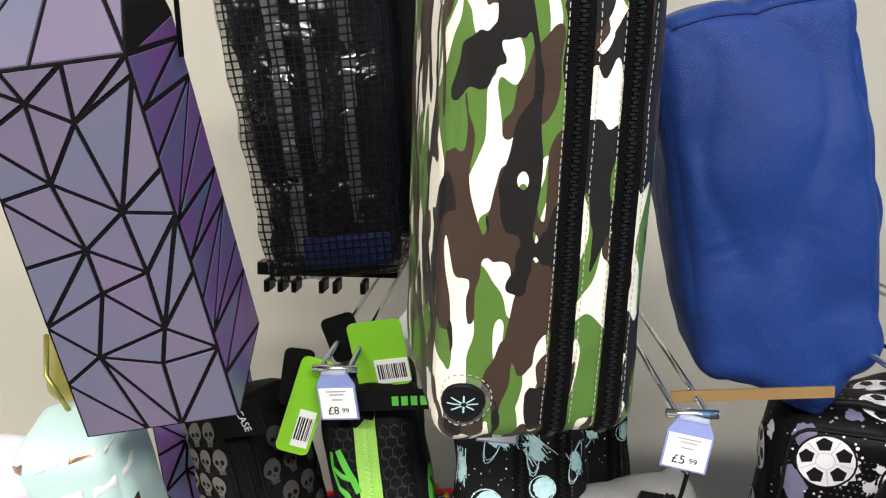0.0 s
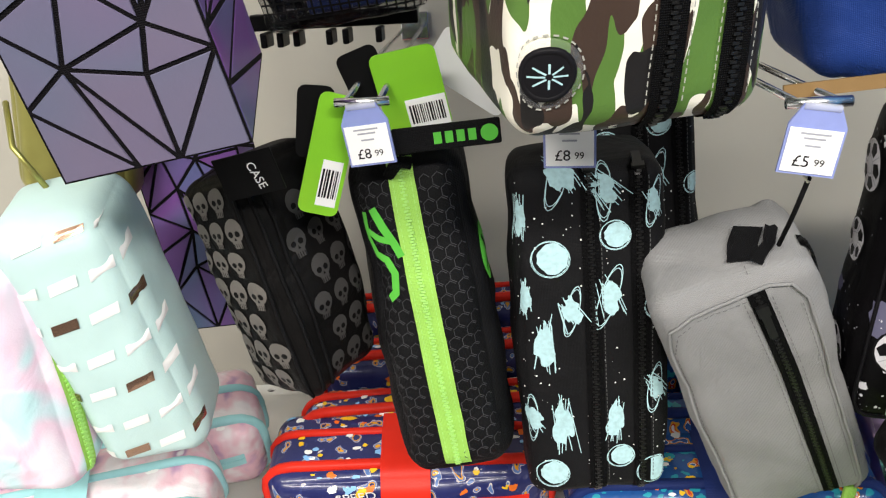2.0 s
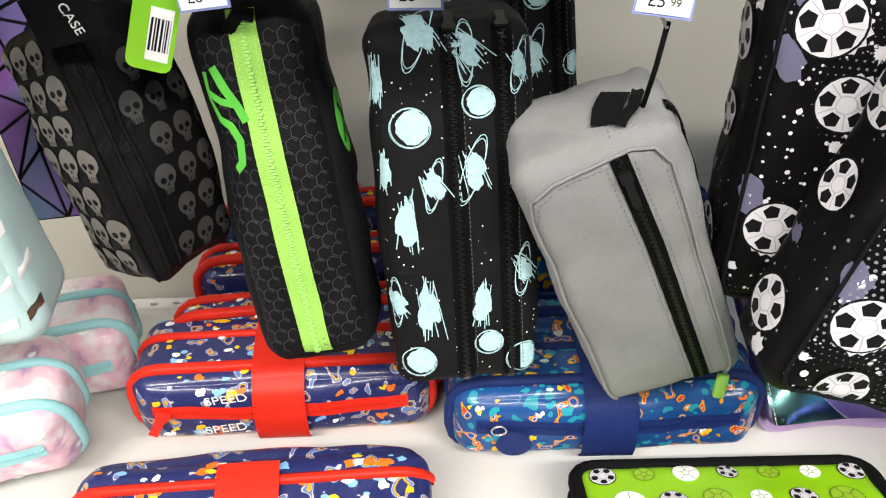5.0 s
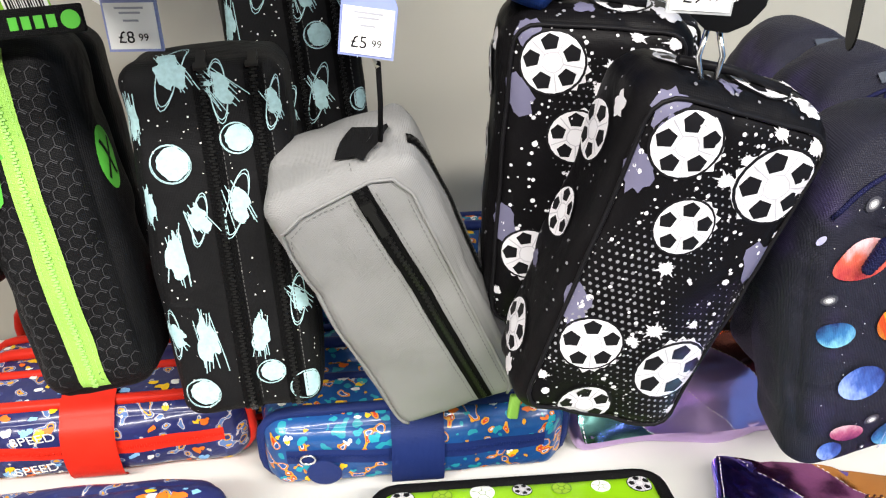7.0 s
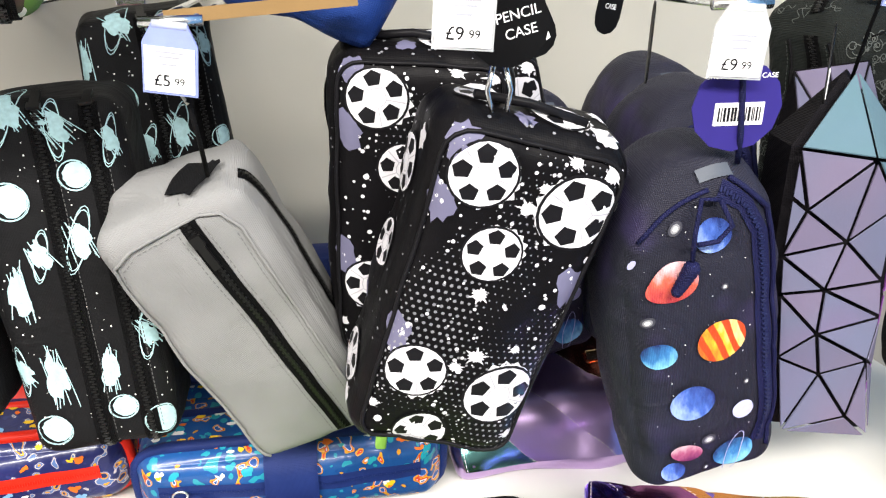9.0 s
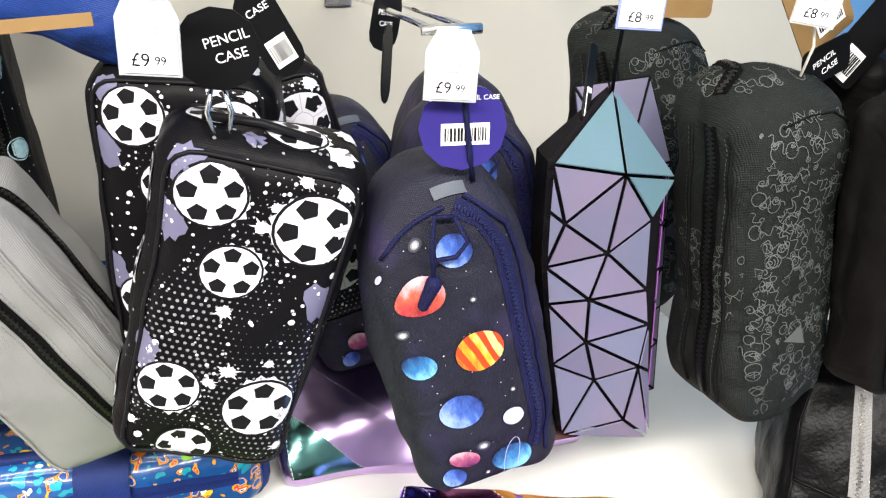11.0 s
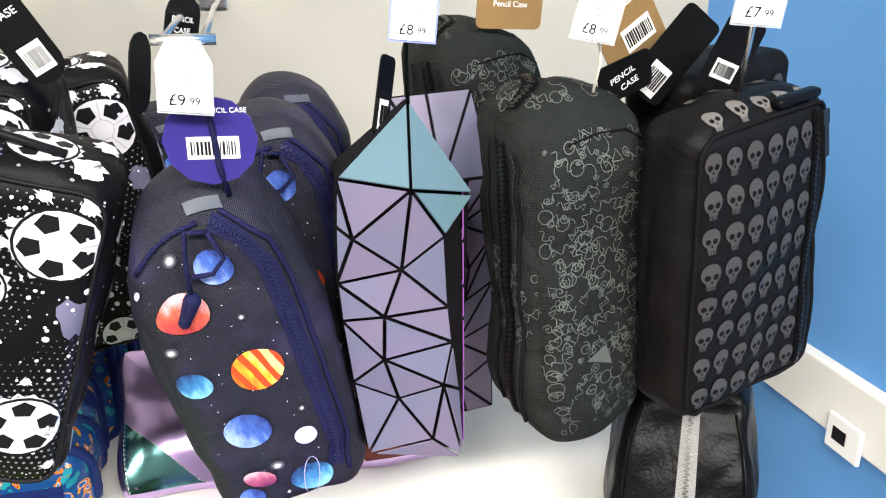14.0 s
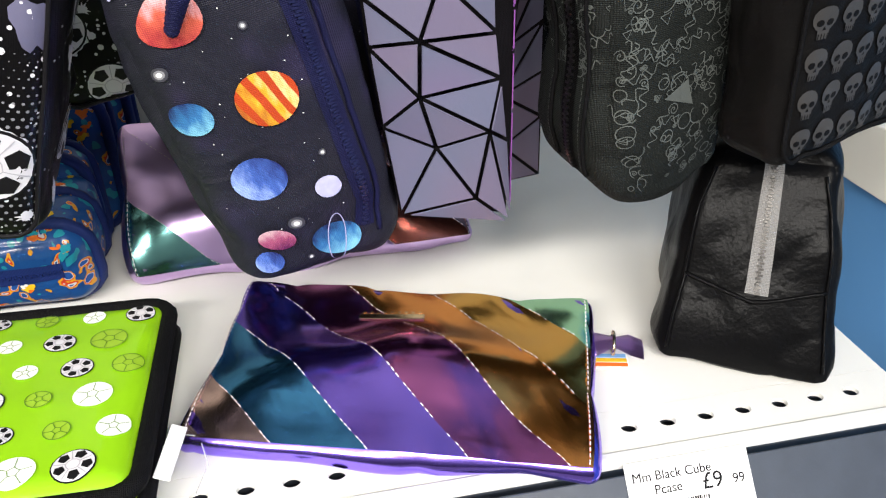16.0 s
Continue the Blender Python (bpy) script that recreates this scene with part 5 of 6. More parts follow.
# cases printed with planets
def planet_case(c, e, label, seed):
    random.seed(seed)
    def shoulders(o):
        # the corners at the top round off and the foot tucks in
        k = max(0, min(1, (o.z - 0.015) / 0.085))
        a = o.x / 0.0435
        low = max(0, -o.z - 0.05) / 0.05
        return Vector((o.x * (1 - 0.10 * k * k - 0.05 * low), o.y, o.z - k * abs(a) ** 2.4 * (0.030 if a < 0 else 0.022)))
    S = Soft(0.088, 0.206, 0.058, 0.016, 0.96, 0.006, 0.004, wr=0.0009, lump=0.003, fold=0.0014, seed=seed, warp=shoulders)
    t = hung("pencil_case", c, e, S, label, body=M["uni_body"])
    for name, mat, u, v, r, sq in (("red_planet", "red_planet", -0.0181, 0.0525, 0.0135, 0.85), ("banded_planet", "jupiter", 0.0060, 0.0079, 0.0132, 1.0), ("blue_planet", "cyan_planet", -0.0265, 0.0072, 0.0090, 0.9), ("deep_blue_planet", "blue_planet", -0.0109, -0.0309, 0.0125, 0.95), ("moon", "moon", 0.0167, -0.0452, 0.0060, 1), ("pink_planet", "pink_planet", -0.0155, -0.0690, 0.0090, 0.85), ("ringed_planet", "cyan_planet", 0.0120, -0.0790, 0.0125, 0.9), ("earth", "blue_planet", 0.0042, 0.0713, 0.0095, 1.0), ("small_planet", "moon", -0.0375, 0.0769, 0.0026, 1), ("violet_planet", "blue_planet", -0.024, -0.083, 0.007, 1)):
        S_lift = 0.0010
        p = part(name, S.disc(bmesh.new(), "front", u, v, r, S_lift, 28, sq, -0.4), M[mat], t)
        if name == "ringed_planet":
            bm = bmesh.new()
            S.ribbon(bm, "front", [(u + 0.0155 * math.cos(k / 24 * math.tau) * 0.30 + 0.0135 * math.sin(k / 24 * math.tau) * 0.25, v + 0.0175 * math.sin(k / 24 * math.tau)) for k in range(25)], 0.0005, 0.0014, 0.01)
            part("ring", bm, M["moon"], p)
    for u, v, r in ((-0.0148, 0.0811, 0.0022), (-0.0309, 0.0319, 0.0022), (-0.0033, -0.0605, 0.0024), (0.008, 0.0419, 0.0011), (0.0195, -0.0268, 0.0011), (-0.004, -0.088, 0.001)):
        p = part("star_halo", S.disc(bmesh.new(), "front", u, v, r * 1.7, 0.0007, 18), M["star_halo"], t)
        part("star_glow", S.disc(bmesh.new(), "front", u, v, r * 1.1, 0.0008, 16), M["star_glow"], p)
        part("star", S.disc(bmesh.new(), "front", u, v, r * 0.62, 0.0009, 14), M["white_print"], p)
    speckle(S, t, "front", 60, (-0.036, -0.09), (0.036, 0.09), 0.00015, 0.00045, M["white_print"], "star_dust")
    S.zip(t, "front", [(0.010, 0.094), (0.022, 0.086), (0.029, 0.070), (0.0315, -0.060), (0.027, -0.078)], M["uni_zip"], M["uni_teeth"], 0.010, 0.0034)
    part("piping", S.cord(bmesh.new(), "front", [(0.016, 0.099), (0.0345, 0.086), (0.0385, 0.06), (0.0395, -0.06), (0.034, -0.084)], 0.0014, 0.0008), M["uni_zip"], t)
    part("piping", S.cord(bmesh.new(), "front", [(-0.034, 0.088), (0.004, 0.094)], 0.0012, 0.0006), M["uni_zip"], t)
    part("loop_tab", S.ribbon(bmesh.new(), "front", [(0.000, 0.102), (0.018, 0.104)], 0.008, 0.0012, 0.003), M["strip_grey"], t, "grey reflective tab")
    bm = bmesh.new()
    a, b = S.at("front", 0.008, 0.090, 0.004), S.at("front", -0.010, 0.060, 0.006)
    tube(bm, [a, S.at("front", -0.002, 0.092, 0.006), S.at("front", -0.007, 0.078, 0.006), b], 0.0012)
    tube(bm, [a, S.at("front", 0.012, 0.078, 0.006), S.at("front", 0.004, 0.071, 0.006), S.at("front", -0.006, 0.072, 0.006)], 0.0012)
    for k in range(7):
        f = k / 6
        q = b + (S.at("front", -0.017, 0.050, 0.005) - b) * f
        bmesh.ops.create_uvsphere(bm, u_segments=8, v_segments=6, radius=0.0042 - 0.0012 * f, matrix=Matrix.Translation(q))
    part("zip_pull", bm, M["uni_zip"], t, "navy ridged rubber zip pull on a cord")
    return t


planet_case((0.449, 0.428, 1.258), (14.4, -12.8, -3.2), "dark navy pencil case printed with bright planets", 41)
planet_case((0.476, 0.500, 1.274), (12, -8, 2), "dark navy planet pencil case hanging behind its twin", 42)
planet_case((0.487, 0.585, 1.279), (9, -4, 0), "dark navy planet pencil case at the back of the hook", 43)
planet_case((0.415, 0.600, 1.262), (9, -10, 10), "dark navy planet pencil case behind the footballs", 44)
swing_card((0.440, 0.402, 1.384), (8, 0, -4), 0.040, 0.040, M["navy_card"], "round navy card tag with a barcode on the planet case", (0.001, -0.003, 0.022, 0.010, 0), (("CHUNKY PENCIL CASE", 0.0031, 0, 0.0135, 0, "paper"),), 0.0195)
string_loop("cord", [(0.436, 0.393, 1.424), (0.440, 0.399, 1.40), (0.443, 0.402, 1.372), (0.446, 0.408, 1.358)], 0.0014, M["uni_zip"], "navy cord of the planet pencil case")
swing_card((0.425, 0.520, 1.425), (8, 8, 30), 0.020, 0.034, M["black_card"], "black oval card tag behind the hook", None, (("PENCIL", 0.004, 0, 0.004, 0, "paper"), ("CASE", 0.004, 0, -0.002, 0, "paper")), 0.0095)
swing_card((0.411, 0.430, 1.410), (4, 6, 70), 0.020, 0.036, M["black_card"], "black card tag seen edge-on", None, (), 0.0095)

# faceted lilac and teal case
t = thing("pencil_case", pose(0.533, 0.452, 1.264, 5.7, -5.9, -0.6), "geometric pencil case with teal and lilac faceted panels", "pencil case", "hanging pencil cases")
V = [(0.0183, 0.030, 0.1234), (-0.0264, 0.004, 0.0954), (0.0457, 0.010, 0.0735), (0.0258, -0.003, 0.0578), (0.0097, -0.006, 0.0869), (0.0015, 0, 0.041), (-0.0106, -0.003, 0.0163), (-0.0298, 0.003, 0.0704), (-0.0221, 0, 0.0628), (0.0259, 0.002, 0.0126), (0.0262, 0, -0.0088), (-0.0135, -0.004, -0.0096), (0.0184, -0.004, -0.0332), (-0.0076, 0, -0.0388), (0.0094, -0.003, -0.0696), (0.0274, 0, -0.0901), (-0.0290, 0, -0.0733), (-0.0330, 0.003, 0.038), (-0.0332, 0.002, 0.0158), (-0.0318, 0.002, -0.024), (0.0290, 0.006, -0.045)]
bm = bmesh.new()
vs = [bm.verts.new((x * 0.99, y + 0.002, z * 0.99)) for x, y, z in V] + [bm.verts.new((x * 0.9, 0.032, z * 0.98)) for x, y, z in V]
bmesh.ops.convex_hull(bm, input=[v for i, v in enumerate(vs)])
body = part("body", bm, M["geo_gap"], t, smooth=False)
for a, b, c in ((0, 1, 4), (0, 4, 2), (4, 3, 2)):
    part("panel", tri_panel(bmesh.new(), *[Vector(V[i]) - Vector((0, 0.006, 0)) for i in (a, b, c)], 0.0011, 0.0007, Vector((0, -1, 0.3))), M["geo_teal"], t, "teal panel", smooth=False)
for a, b, c in ((1, 7, 8), (1, 8, 4), (4, 8, 5), (4, 5, 3), (7, 17, 8), (8, 17, 5), (17, 6, 5), (17, 18, 6), (5, 6, 9), (5, 9, 3), (6, 11, 10), (6, 10, 9), (18, 11, 6), (18, 19, 11), (19, 13, 11), (11, 13, 12), (11, 12, 10), (19, 16, 13), (16, 14, 13), (13, 14, 12), (16, 15, 14), (14, 15, 12), (12, 15, 20), (12, 20, 10)):
    part("panel", tri_panel(bmesh.new(), *[Vector(V[i]) - Vector((0, 0.006, 0)) for i in (a, b, c)], 0.0011, 0.0007, Vector((0, -1, 0))), M["geo_lilac"], t, smooth=False)
lattice(t, lambda u, v: (0.0300 + 0.010 * v, 0.004 + 0.030 * u, -0.088 + 0.165 * v), 1, 6, M["geo_violet"], 61, Vector((1, 0, 0)), 0.0009)
geometric_case((0.574, 0.515, 1.250), (6, -4, 6), 0.062, 0.170, 0.03, 62, "lilac geometric pencil case hanging behind its twin", M["geo_lilac"], M["geo_violet"])
swing_card((0.527, 0.470, 1.392), (2, 14, 55), 0.018, 0.042, M["black_card"], "black card tag with a barcode, seen nearly edge-on", (0, -0.010, 0.010, 0.016, 0))
string_loop("loop", [(0.534, 0.440, 1.440), (0.536, 0.455, 1.41), (0.540, 0.470, 1.382)], 0.0011, M["black_cloth"], "black loop of the geometric pencil case")

# grey-black doodle cases
def doodle_case(c, e, label, seed):
    rng = random.Random(seed)
    def slump(o):
        # a soft foot that comes to a blunt corner, and a top that leans back
        low, up = max(0, -o.z - 0.055) / 0.045, max(0, o.z - 0.06) / 0.04
        return Vector((o.x * (1 - 0.10 * low * low - 0.06 * up), o.y + 0.010 * up * up, o.z + 0.012 * low * abs(o.x / 0.038) ** 2 - 0.010 * up * (o.x / 0.038) ** 2))
    S = Soft(0.077, 0.204, 0.064, 0.011, 0.97, 0.005, 0.005, wr=0.0012, freq=28, lump=0.005, fold=0.0022, seed=seed, warp=slump)
    t = hung("pencil_case", c, e, S, label, body=M["doodle_body"])
    bm = bmesh.new()
    for face, n in (("front", 300), ("top", 40), ("left", 60)):
        for _ in range(n):
            u, v = rng.uniform(-0.032, 0.032), rng.uniform(-0.09, 0.088) if face == "front" else rng.uniform(-0.026, 0.026)
            kind, r, a0 = rng.randrange(5), rng.uniform(0.0012, 0.0042), rng.uniform(0, 6.28)
            if kind == 0:
                pts = [(u + r * math.cos(k / 12 * math.tau), v + r * math.sin(k / 12 * math.tau)) for k in range(13)]
            elif kind == 1:
                pts = [(u + r * k / 16 * math.cos(a0 + k * 0.7), v + r * k / 16 * math.sin(a0 + k * 0.7)) for k in range(17)]
            elif kind == 2:
                pts = [(u + (k - 6) * 0.0012 * math.cos(a0) - 0.0022 * math.sin(k * 1.05) * math.sin(a0), v + (k - 6) * 0.0012 * math.sin(a0) + 0.0022 * math.sin(k * 1.05) * math.cos(a0)) for k in range(13)]
            elif kind == 3:
                pts = [(u + r * math.cos(a0 + k * math.tau / 3), v + r * math.sin(a0 + k * math.tau / 3)) for k in range(4)]
            else:
                pts = [(u + 1.4 * r * math.cos(a0 + k / 10 * 3), v + 1.4 * r * math.sin(a0 + k / 10 * 3)) for k in range(11)]
            S.ribbon(bm, face, pts, 0.00055, 0.0003, 0.003)
    S.patch(bm, "front", [(-0.010, -0.040), (0.004, -0.034), (0.008, -0.048)], 0.0003, rings=1)
    part("doodle_print", bm, M["doodle_line"], t, "pale grey line doodles")
    S.zip(t, "left", [(-0.010, 0.094), (-0.010, -0.092)], M["zip_black"], M["teeth_black"], 0.010, 0.0045)
    for u in (-0.022, 0.006):
        part("piping", S.cord(bmesh.new(), "left", [(u, 0.09), (u, -0.09)], 0.0011, 0.0008), M["black_cloth"], t)
        bm = bmesh.new()
        S.dashes(bm, "left", [(u + 0.003, 0.088), (u + 0.003, -0.088)], 0.0004)
        part("stitching", bm, M["doodle_line"], t)
    S.zip(t, "top", [(-0.030, -0.010), (-0.012, -0.004), (0.000, 0.026)], M["zip_black"], M["teeth_black"], 0.009, 0.004)
    part("piping", S.cord(bmesh.new(), "front", [(-0.016, 0.086), (0.022, 0.088), (0.034, 0.082)], 0.0006, 0.0004), M["black_cloth"], t)
    return t


doodle_case((0.634, 0.424, 1.291), (5, -8, 11), "grey-black pencil case covered in fine line doodles", 71)
doodle_case((0.618, 0.545, 1.318), (4, -6, 18), "grey-black doodle pencil case hanging behind its twin", 72)
string_loop("string", [(0.622, 0.420, 1.450), (0.628, 0.424, 1.412), (0.630, 0.440, 1.385)], 0.0008, M["string"], "pale string of the doodle pencil case")
swing_card((0.652, 0.445, 1.402), (12, -20, 10), 0.034, 0.022, M["black_card"], "black card tag lettered pencil case", None, (("PENCIL", 0.005, -0.002, 0.002, -12, "paper"), ("CASE", 0.005, 0.002, -0.004, -12, "paper")))
swing_card((0.660, 0.470, 1.432), (8, -36, 6), 0.040, 0.056, M["kraft"], "brown kraft card tag with a barcode", (0.004, -0.014, 0.020, 0.014, 0), (("Chunky", 0.005, 0, 0.012, 0, "paper"), ("Pencil Case", 0.005, 0, 0.006, 0, "paper")))
swing_card((0.620, 0.545, 1.446), (4, 2, 6), 0.044, 0.050, M["kraft"], "brown kraft card tag", None, (("Chunky", 0.005, 0, -0.004, 0, "paper"), ("Pencil Case", 0.005, 0, -0.010, 0, "paper")))
swing_card((0.684, 0.455, 1.412), (10, 36, 4), 0.026, 0.054, M["black_card"], "long black card tag with a barcode", (0, -0.016, 0.013, 0.018, 0))
swing_card((0.700, 0.424, 1.414), (10, 20, 4), 0.024, 0.040, M["black_card"], "black card tag with a barcode by the skulls", (0, -0.008, 0.014, 0.010, 0))

# bronze skull case at the end of the row
S = Soft(0.108, 0.170, 0.044, 0.013, 0.96, 0.004, 0.004, wr=0.0010, lump=0.003, fold=0.0016, seed=8)
t = hung("pencil_case", (0.717, 0.400, 1.308), (4, -9, 18), S, "black pencil case with rows of bronze-grey skulls", body=M["skull_body"])
skull_rows(S, t, "front", steps(-0.043, 0.026, 6), steps(-0.068, 0.066, 8), 0.0080, M["skull_print"], 0, 0.95)
skull_rows(S, t, "top", steps(-0.035, 0.035, 5), steps(-0.014, 0.014, 2), 0.0075, M["skull_grey"])
part("piping", S.cord(bmesh.new(), "front", rect_loop(0.104, 0.164, 0.014), 0.0012, 0.0008, closed=True), M["black_cloth"], t)
S.zip(t, "front", [(0.036, 0.078), (0.036, -0.078)], M["zip_black"], M["teeth_black"], 0.007, 0.0030)
S.pull(t, "front", 0.040, 0.070, 0.1, -1, M["teeth_black"], 0.020, 0.004)
part("zip_garage", box(bmesh.new(), (0.004, -0.022, 0.083), (0.036, -0.014, 0.088), 0.002), M["black_pu"], t)
S2 = Soft(0.098, 0.168, 0.054, 0.010, 0.98, 0.003, 0.003, wr=0.0008, lump=0.0015)
t = hung("pencil_case", (0.748, 0.478, 1.322), (4, -8, 20), S2, "black skull pencil case hanging behind its twin", body=M["skull_body"])
skull_rows(S2, t, "front", steps(-0.034, 0.030, 5), steps(-0.072, 0.066, 8), 0.0080, M["skull_print"], 0, 0.95)
string_loop("strap", [(0.700, 0.40, 1.470), (0.698, 0.405, 1.43), (0.700, 0.415, 1.385)], 0.0016, M["chrome"], "metal loop of the skull pencil case")
string_loop("strap", [(0.728, 0.46, 1.50), (0.722, 0.45, 1.44), (0.716, 0.44, 1.395)], 0.004, M["black_cloth"], "black carrying strap of the skull pencil case")

# ---- things on the shelf ----
def roll_case(c, e, label, body, trim, band, seed, dots, pull="disc", w=0.205, h=0.058, d=0.075):
    """A zipped case with a piped rim and a broad closing band, lying on its back edge."""
    random.seed(seed)
    S = Soft(w, h, d, 0.014, 1.0, 0.006, 0.003)
    t = hung("pencil_case", c, e, S, label, group="cases on the shelf", body=body)
    lp = rect_loop(w + 0.006, h + 0.004, 0.022)
    bm = bmesh.new()
    for y, r in ((-d * 0.30, 0.0042), (d * 0.12, 0.0034)):
        tube(bm, [(x, y, z) for x, z in lp], r, 8, True)
    part("rim", bm, trim, t)
    S.zip(t, "front", [(-w * 0.43, 0.006), (w * 0.43, 0.006)], trim, trim, 0.012, 0.003)
    bm = bmesh.new()
    pts = []
    for k in range(13):
        v = -h * 0.42 + (h * 0.92) * k / 12
        pts.append((0, v))
    S.ribbon(bm, "front", pts + [(0, h / 2 + 0.02), (0, h / 2 + d * 0.8)], 0.036, 0.0045, 0.004)
    S.disc(bm, "front", 0, -h * 0.40, 0.018, 0.0045, 22, 0.55)
    part("band", bm, band, t)
    bm = bmesh.new()
    for k in (-1, 1):
        S.dashes(bm, "front", [(k * 0.0165, h / 2), (k * 0.0165, -h * 0.38)], 0.0005, lift=0.0050)
    part("stitching", bm, trim, t)
    for mat in dots:
        bm = bmesh.new()
        for _ in range(16):
            u, v = random.uniform(-w * 0.46, w * 0.46), random.uniform(-h * 0.42, h * 0.42)
            if abs(u) < 0.024 or abs(v - 0.006) < 0.008: continue
            r = random.uniform(0.0016, 0.0042)
            a = random.uniform(0, 3)
            one = S.disc(bmesh.new(), "front", u, v, r, 0.0004, 9, random.uniform(0.35, 0.9), a, 0.3)
            S.disc(one, "front", u + r * 0.8, v + r * 0.5, r * 0.5, 0.0005, 8, 1, 0, 0.2)
            part("motif", one, M[mat], t)
        for _ in range(22):
            S.disc(bm, "top", random.uniform(-w * 0.46, w * 0.46), random.uniform(-d * 0.45, d * 0.4), random.uniform(0.0016, 0.004), 0.0004, 9, random.uniform(0.4, 1), 0, 0.3)
        part("small_motif", bm, M[mat], t)["kind"] = "stuff"
    if pull == "disc":
        part("zip_pull", S.disc(bmesh.new(), "front", -w * 0.31, -0.006, 0.012, 0.004, 20, 0.95), M["navy_trim"], t, "navy shaped rubber zip pull")
        bm = bmesh.new()
        tube(bm, [S.at("front", -w * 0.36 + 0.005 * math.cos(k * math.tau / 12), 0.007 + 0.004 * math.sin(k * math.tau / 12), 0.004) for k in range(12)], 0.0009, 6, True)
        part("ring", bm, M["chrome"], t)
    else:
        S.pull(t, "front", -w * 0.40, 0.004, -0.5, -1, trim, 0.022, 0.006)
    return t, S


RED = ("white_print", "yellow_print", "orange_print", "sky_print")
NAVY = ("teal_print", "yellow_print", "orange_print", "white_print", "teal_print")
t, S = roll_case((0.007, 0.607, SHELF + 0.033), (16, 0, 1), "navy racing-print pencil case with red rims and a red band", M["red_print"], M["red_trim"], M["red_trim"], 81, RED, "bar")
for u, v in ((-0.040, -0.010), (-0.036, 0.018)):
    p = S.at("front", u, v, 0.0012)
    lettering("lettering", "SPEED", 0.011, Matrix.Translation(p) @ pose(0, 0, 0, 90, -6, 0), M["white_print"], t)
t, S = roll_case((0.004, 0.490, SHELF + 0.019), (34, -1, 1), "navy racing-print pencil case lying in front of the others", M["red_print"], M["red_trim"], M["red_trim"], 82, RED, "bar", 0.205, 0.034, 0.05)
for k in range(3):
    roll_case((0.024 + 0.010 * k, 0.660 + 0.052 * k, SHELF + 0.043 + 0.012 * k), (8, -2, 2), "navy racing-print pencil case standing in the row behind", M["red_print"], M["red_trim"], M["red_trim"], 83 + k, RED, "bar", 0.200, 0.080 + 0.020 * k, 0.046)
roll_case((0.229, 0.572, SHELF + 0.032), (14, 0, -1), "dark blue cartoon-print pencil case with navy rims and band", M["navy_print"], M["navy_trim"], M["navy_trim"], 91, NAVY)
for k in range(3):
    roll_case((0.232 + 0.008 * k, 0.630 + 0.050 * k, SHELF + 0.044 + 0.014 * k), (8, 0, -2), "dark blue cartoon-print pencil case standing in the row behind", M["navy_print"], M["navy_trim"], M["navy_trim"], 92 + k, NAVY, "disc", 0.190, 0.084 + 0.024 * k, 0.044)
roll_case((-0.205, 0.640, SHELF + 0.036), (20, -4, 14), "pastel unicorn-print pencil case with pale teal rims", M["pastel_print"], M["teal_trim"], M["teal_trim"], 97, ("white_print",), "bar", 0.19, 0.064, 0.08)
roll_case((-0.215, 0.545, SHELF + 0.032), (24, -6, 10), "pastel unicorn-print pencil case lying in front", M["pastel_print"], M["teal_trim"], M["teal_trim"], 98, ("white_print",), "bar", 0.19, 0.060, 0.08)

# lime green hard case with raised footballs, lying flat
S = Soft(0.180, 0.152, 0.030, 0.010, 1.0, 0.003, 0.0)
t = thing("pencil_case", pose(0.288, 0.456, SHELF + 0.0165, -90, 0, -2), "lime green hard pencil case with footballs and black edges", "pencil case", "cases on the shelf")
part("body", S.shell(), M["lime_box"], t)
bm = bmesh.new()
for y in (-0.010, 0.004):
    tube(bm, [(x, y, z) for x, z in rect_loop(0.184, 0.156, 0.014)], 0.0048, 8, True)
part("edge_binding", bm, M["black_cloth"], t, "black fabric edge")
random.seed(9)
for i in range(7):
    for j in range(6):
        u, v = -0.076 + i * 0.0255 + (0.012 if j % 2 else 0), 0.062 - j * 0.0245
        if abs(u) > 0.078: continue
        r = random.choice((0.0062, 0.008, 0.0095))
        kind = (i * 2 + j) % 3
        if kind == 0:
            football(S, t, "front", u, v, r, random.uniform(0, 1), False)
        elif kind == 1:
            part("white_ball", S.disc(bmesh.new(), "front", u, v, r, 0.0006), M["white_print"], t)
            b2 = bmesh.new()
            for k in range(5):
                a = k * math.tau / 5 + 0.3
                S.ribbon(b2, "front", [(u + 0.3 * r * math.cos(a), v + 0.3 * r * math.sin(a)), (u + 0.3 * r * math.cos(a + math.tau / 5), v + 0.3 * r * math.sin(a + math.tau / 5)), (u + 0.9 * r * math.cos(a + math.tau / 5), v + 0.9 * r * math.sin(a + math.tau / 5))], 0.0004, 0.0008, 0.004)
            part("ball_seam", b2, M["lime_line"], t)
        else:
            p = part("pale_ball", S.disc(bmesh.new(), "front", u, v, r, 0.0004), M["lime_dull"], t)
            b2 = bmesh.new()
            S.ribbon(b2, "front", [(u + r * math.cos(k * math.tau / 20), v + r * math.sin(k * math.tau / 20)) for k in range(21)], 0.0005, 0.0008, 0.004)
            for k in range(5):
                a = k * math.tau / 5 + 0.8
                S.ribbon(b2, "front", [(u + 0.35 * r * math.cos(a), v + 0.35 * r * math.sin(a)), (u + 0.35 * r * math.cos(a + math.tau / 5), v + 0.35 * r * math.sin(a + math.tau / 5)), (u + 0.95 * r * math.cos(a + math.tau / 5), v + 0.95 * r * math.sin(a + math.tau / 5))], 0.0005, 0.0008, 0.004)
            part("ball_seam", b2, M["lime_line"], p)
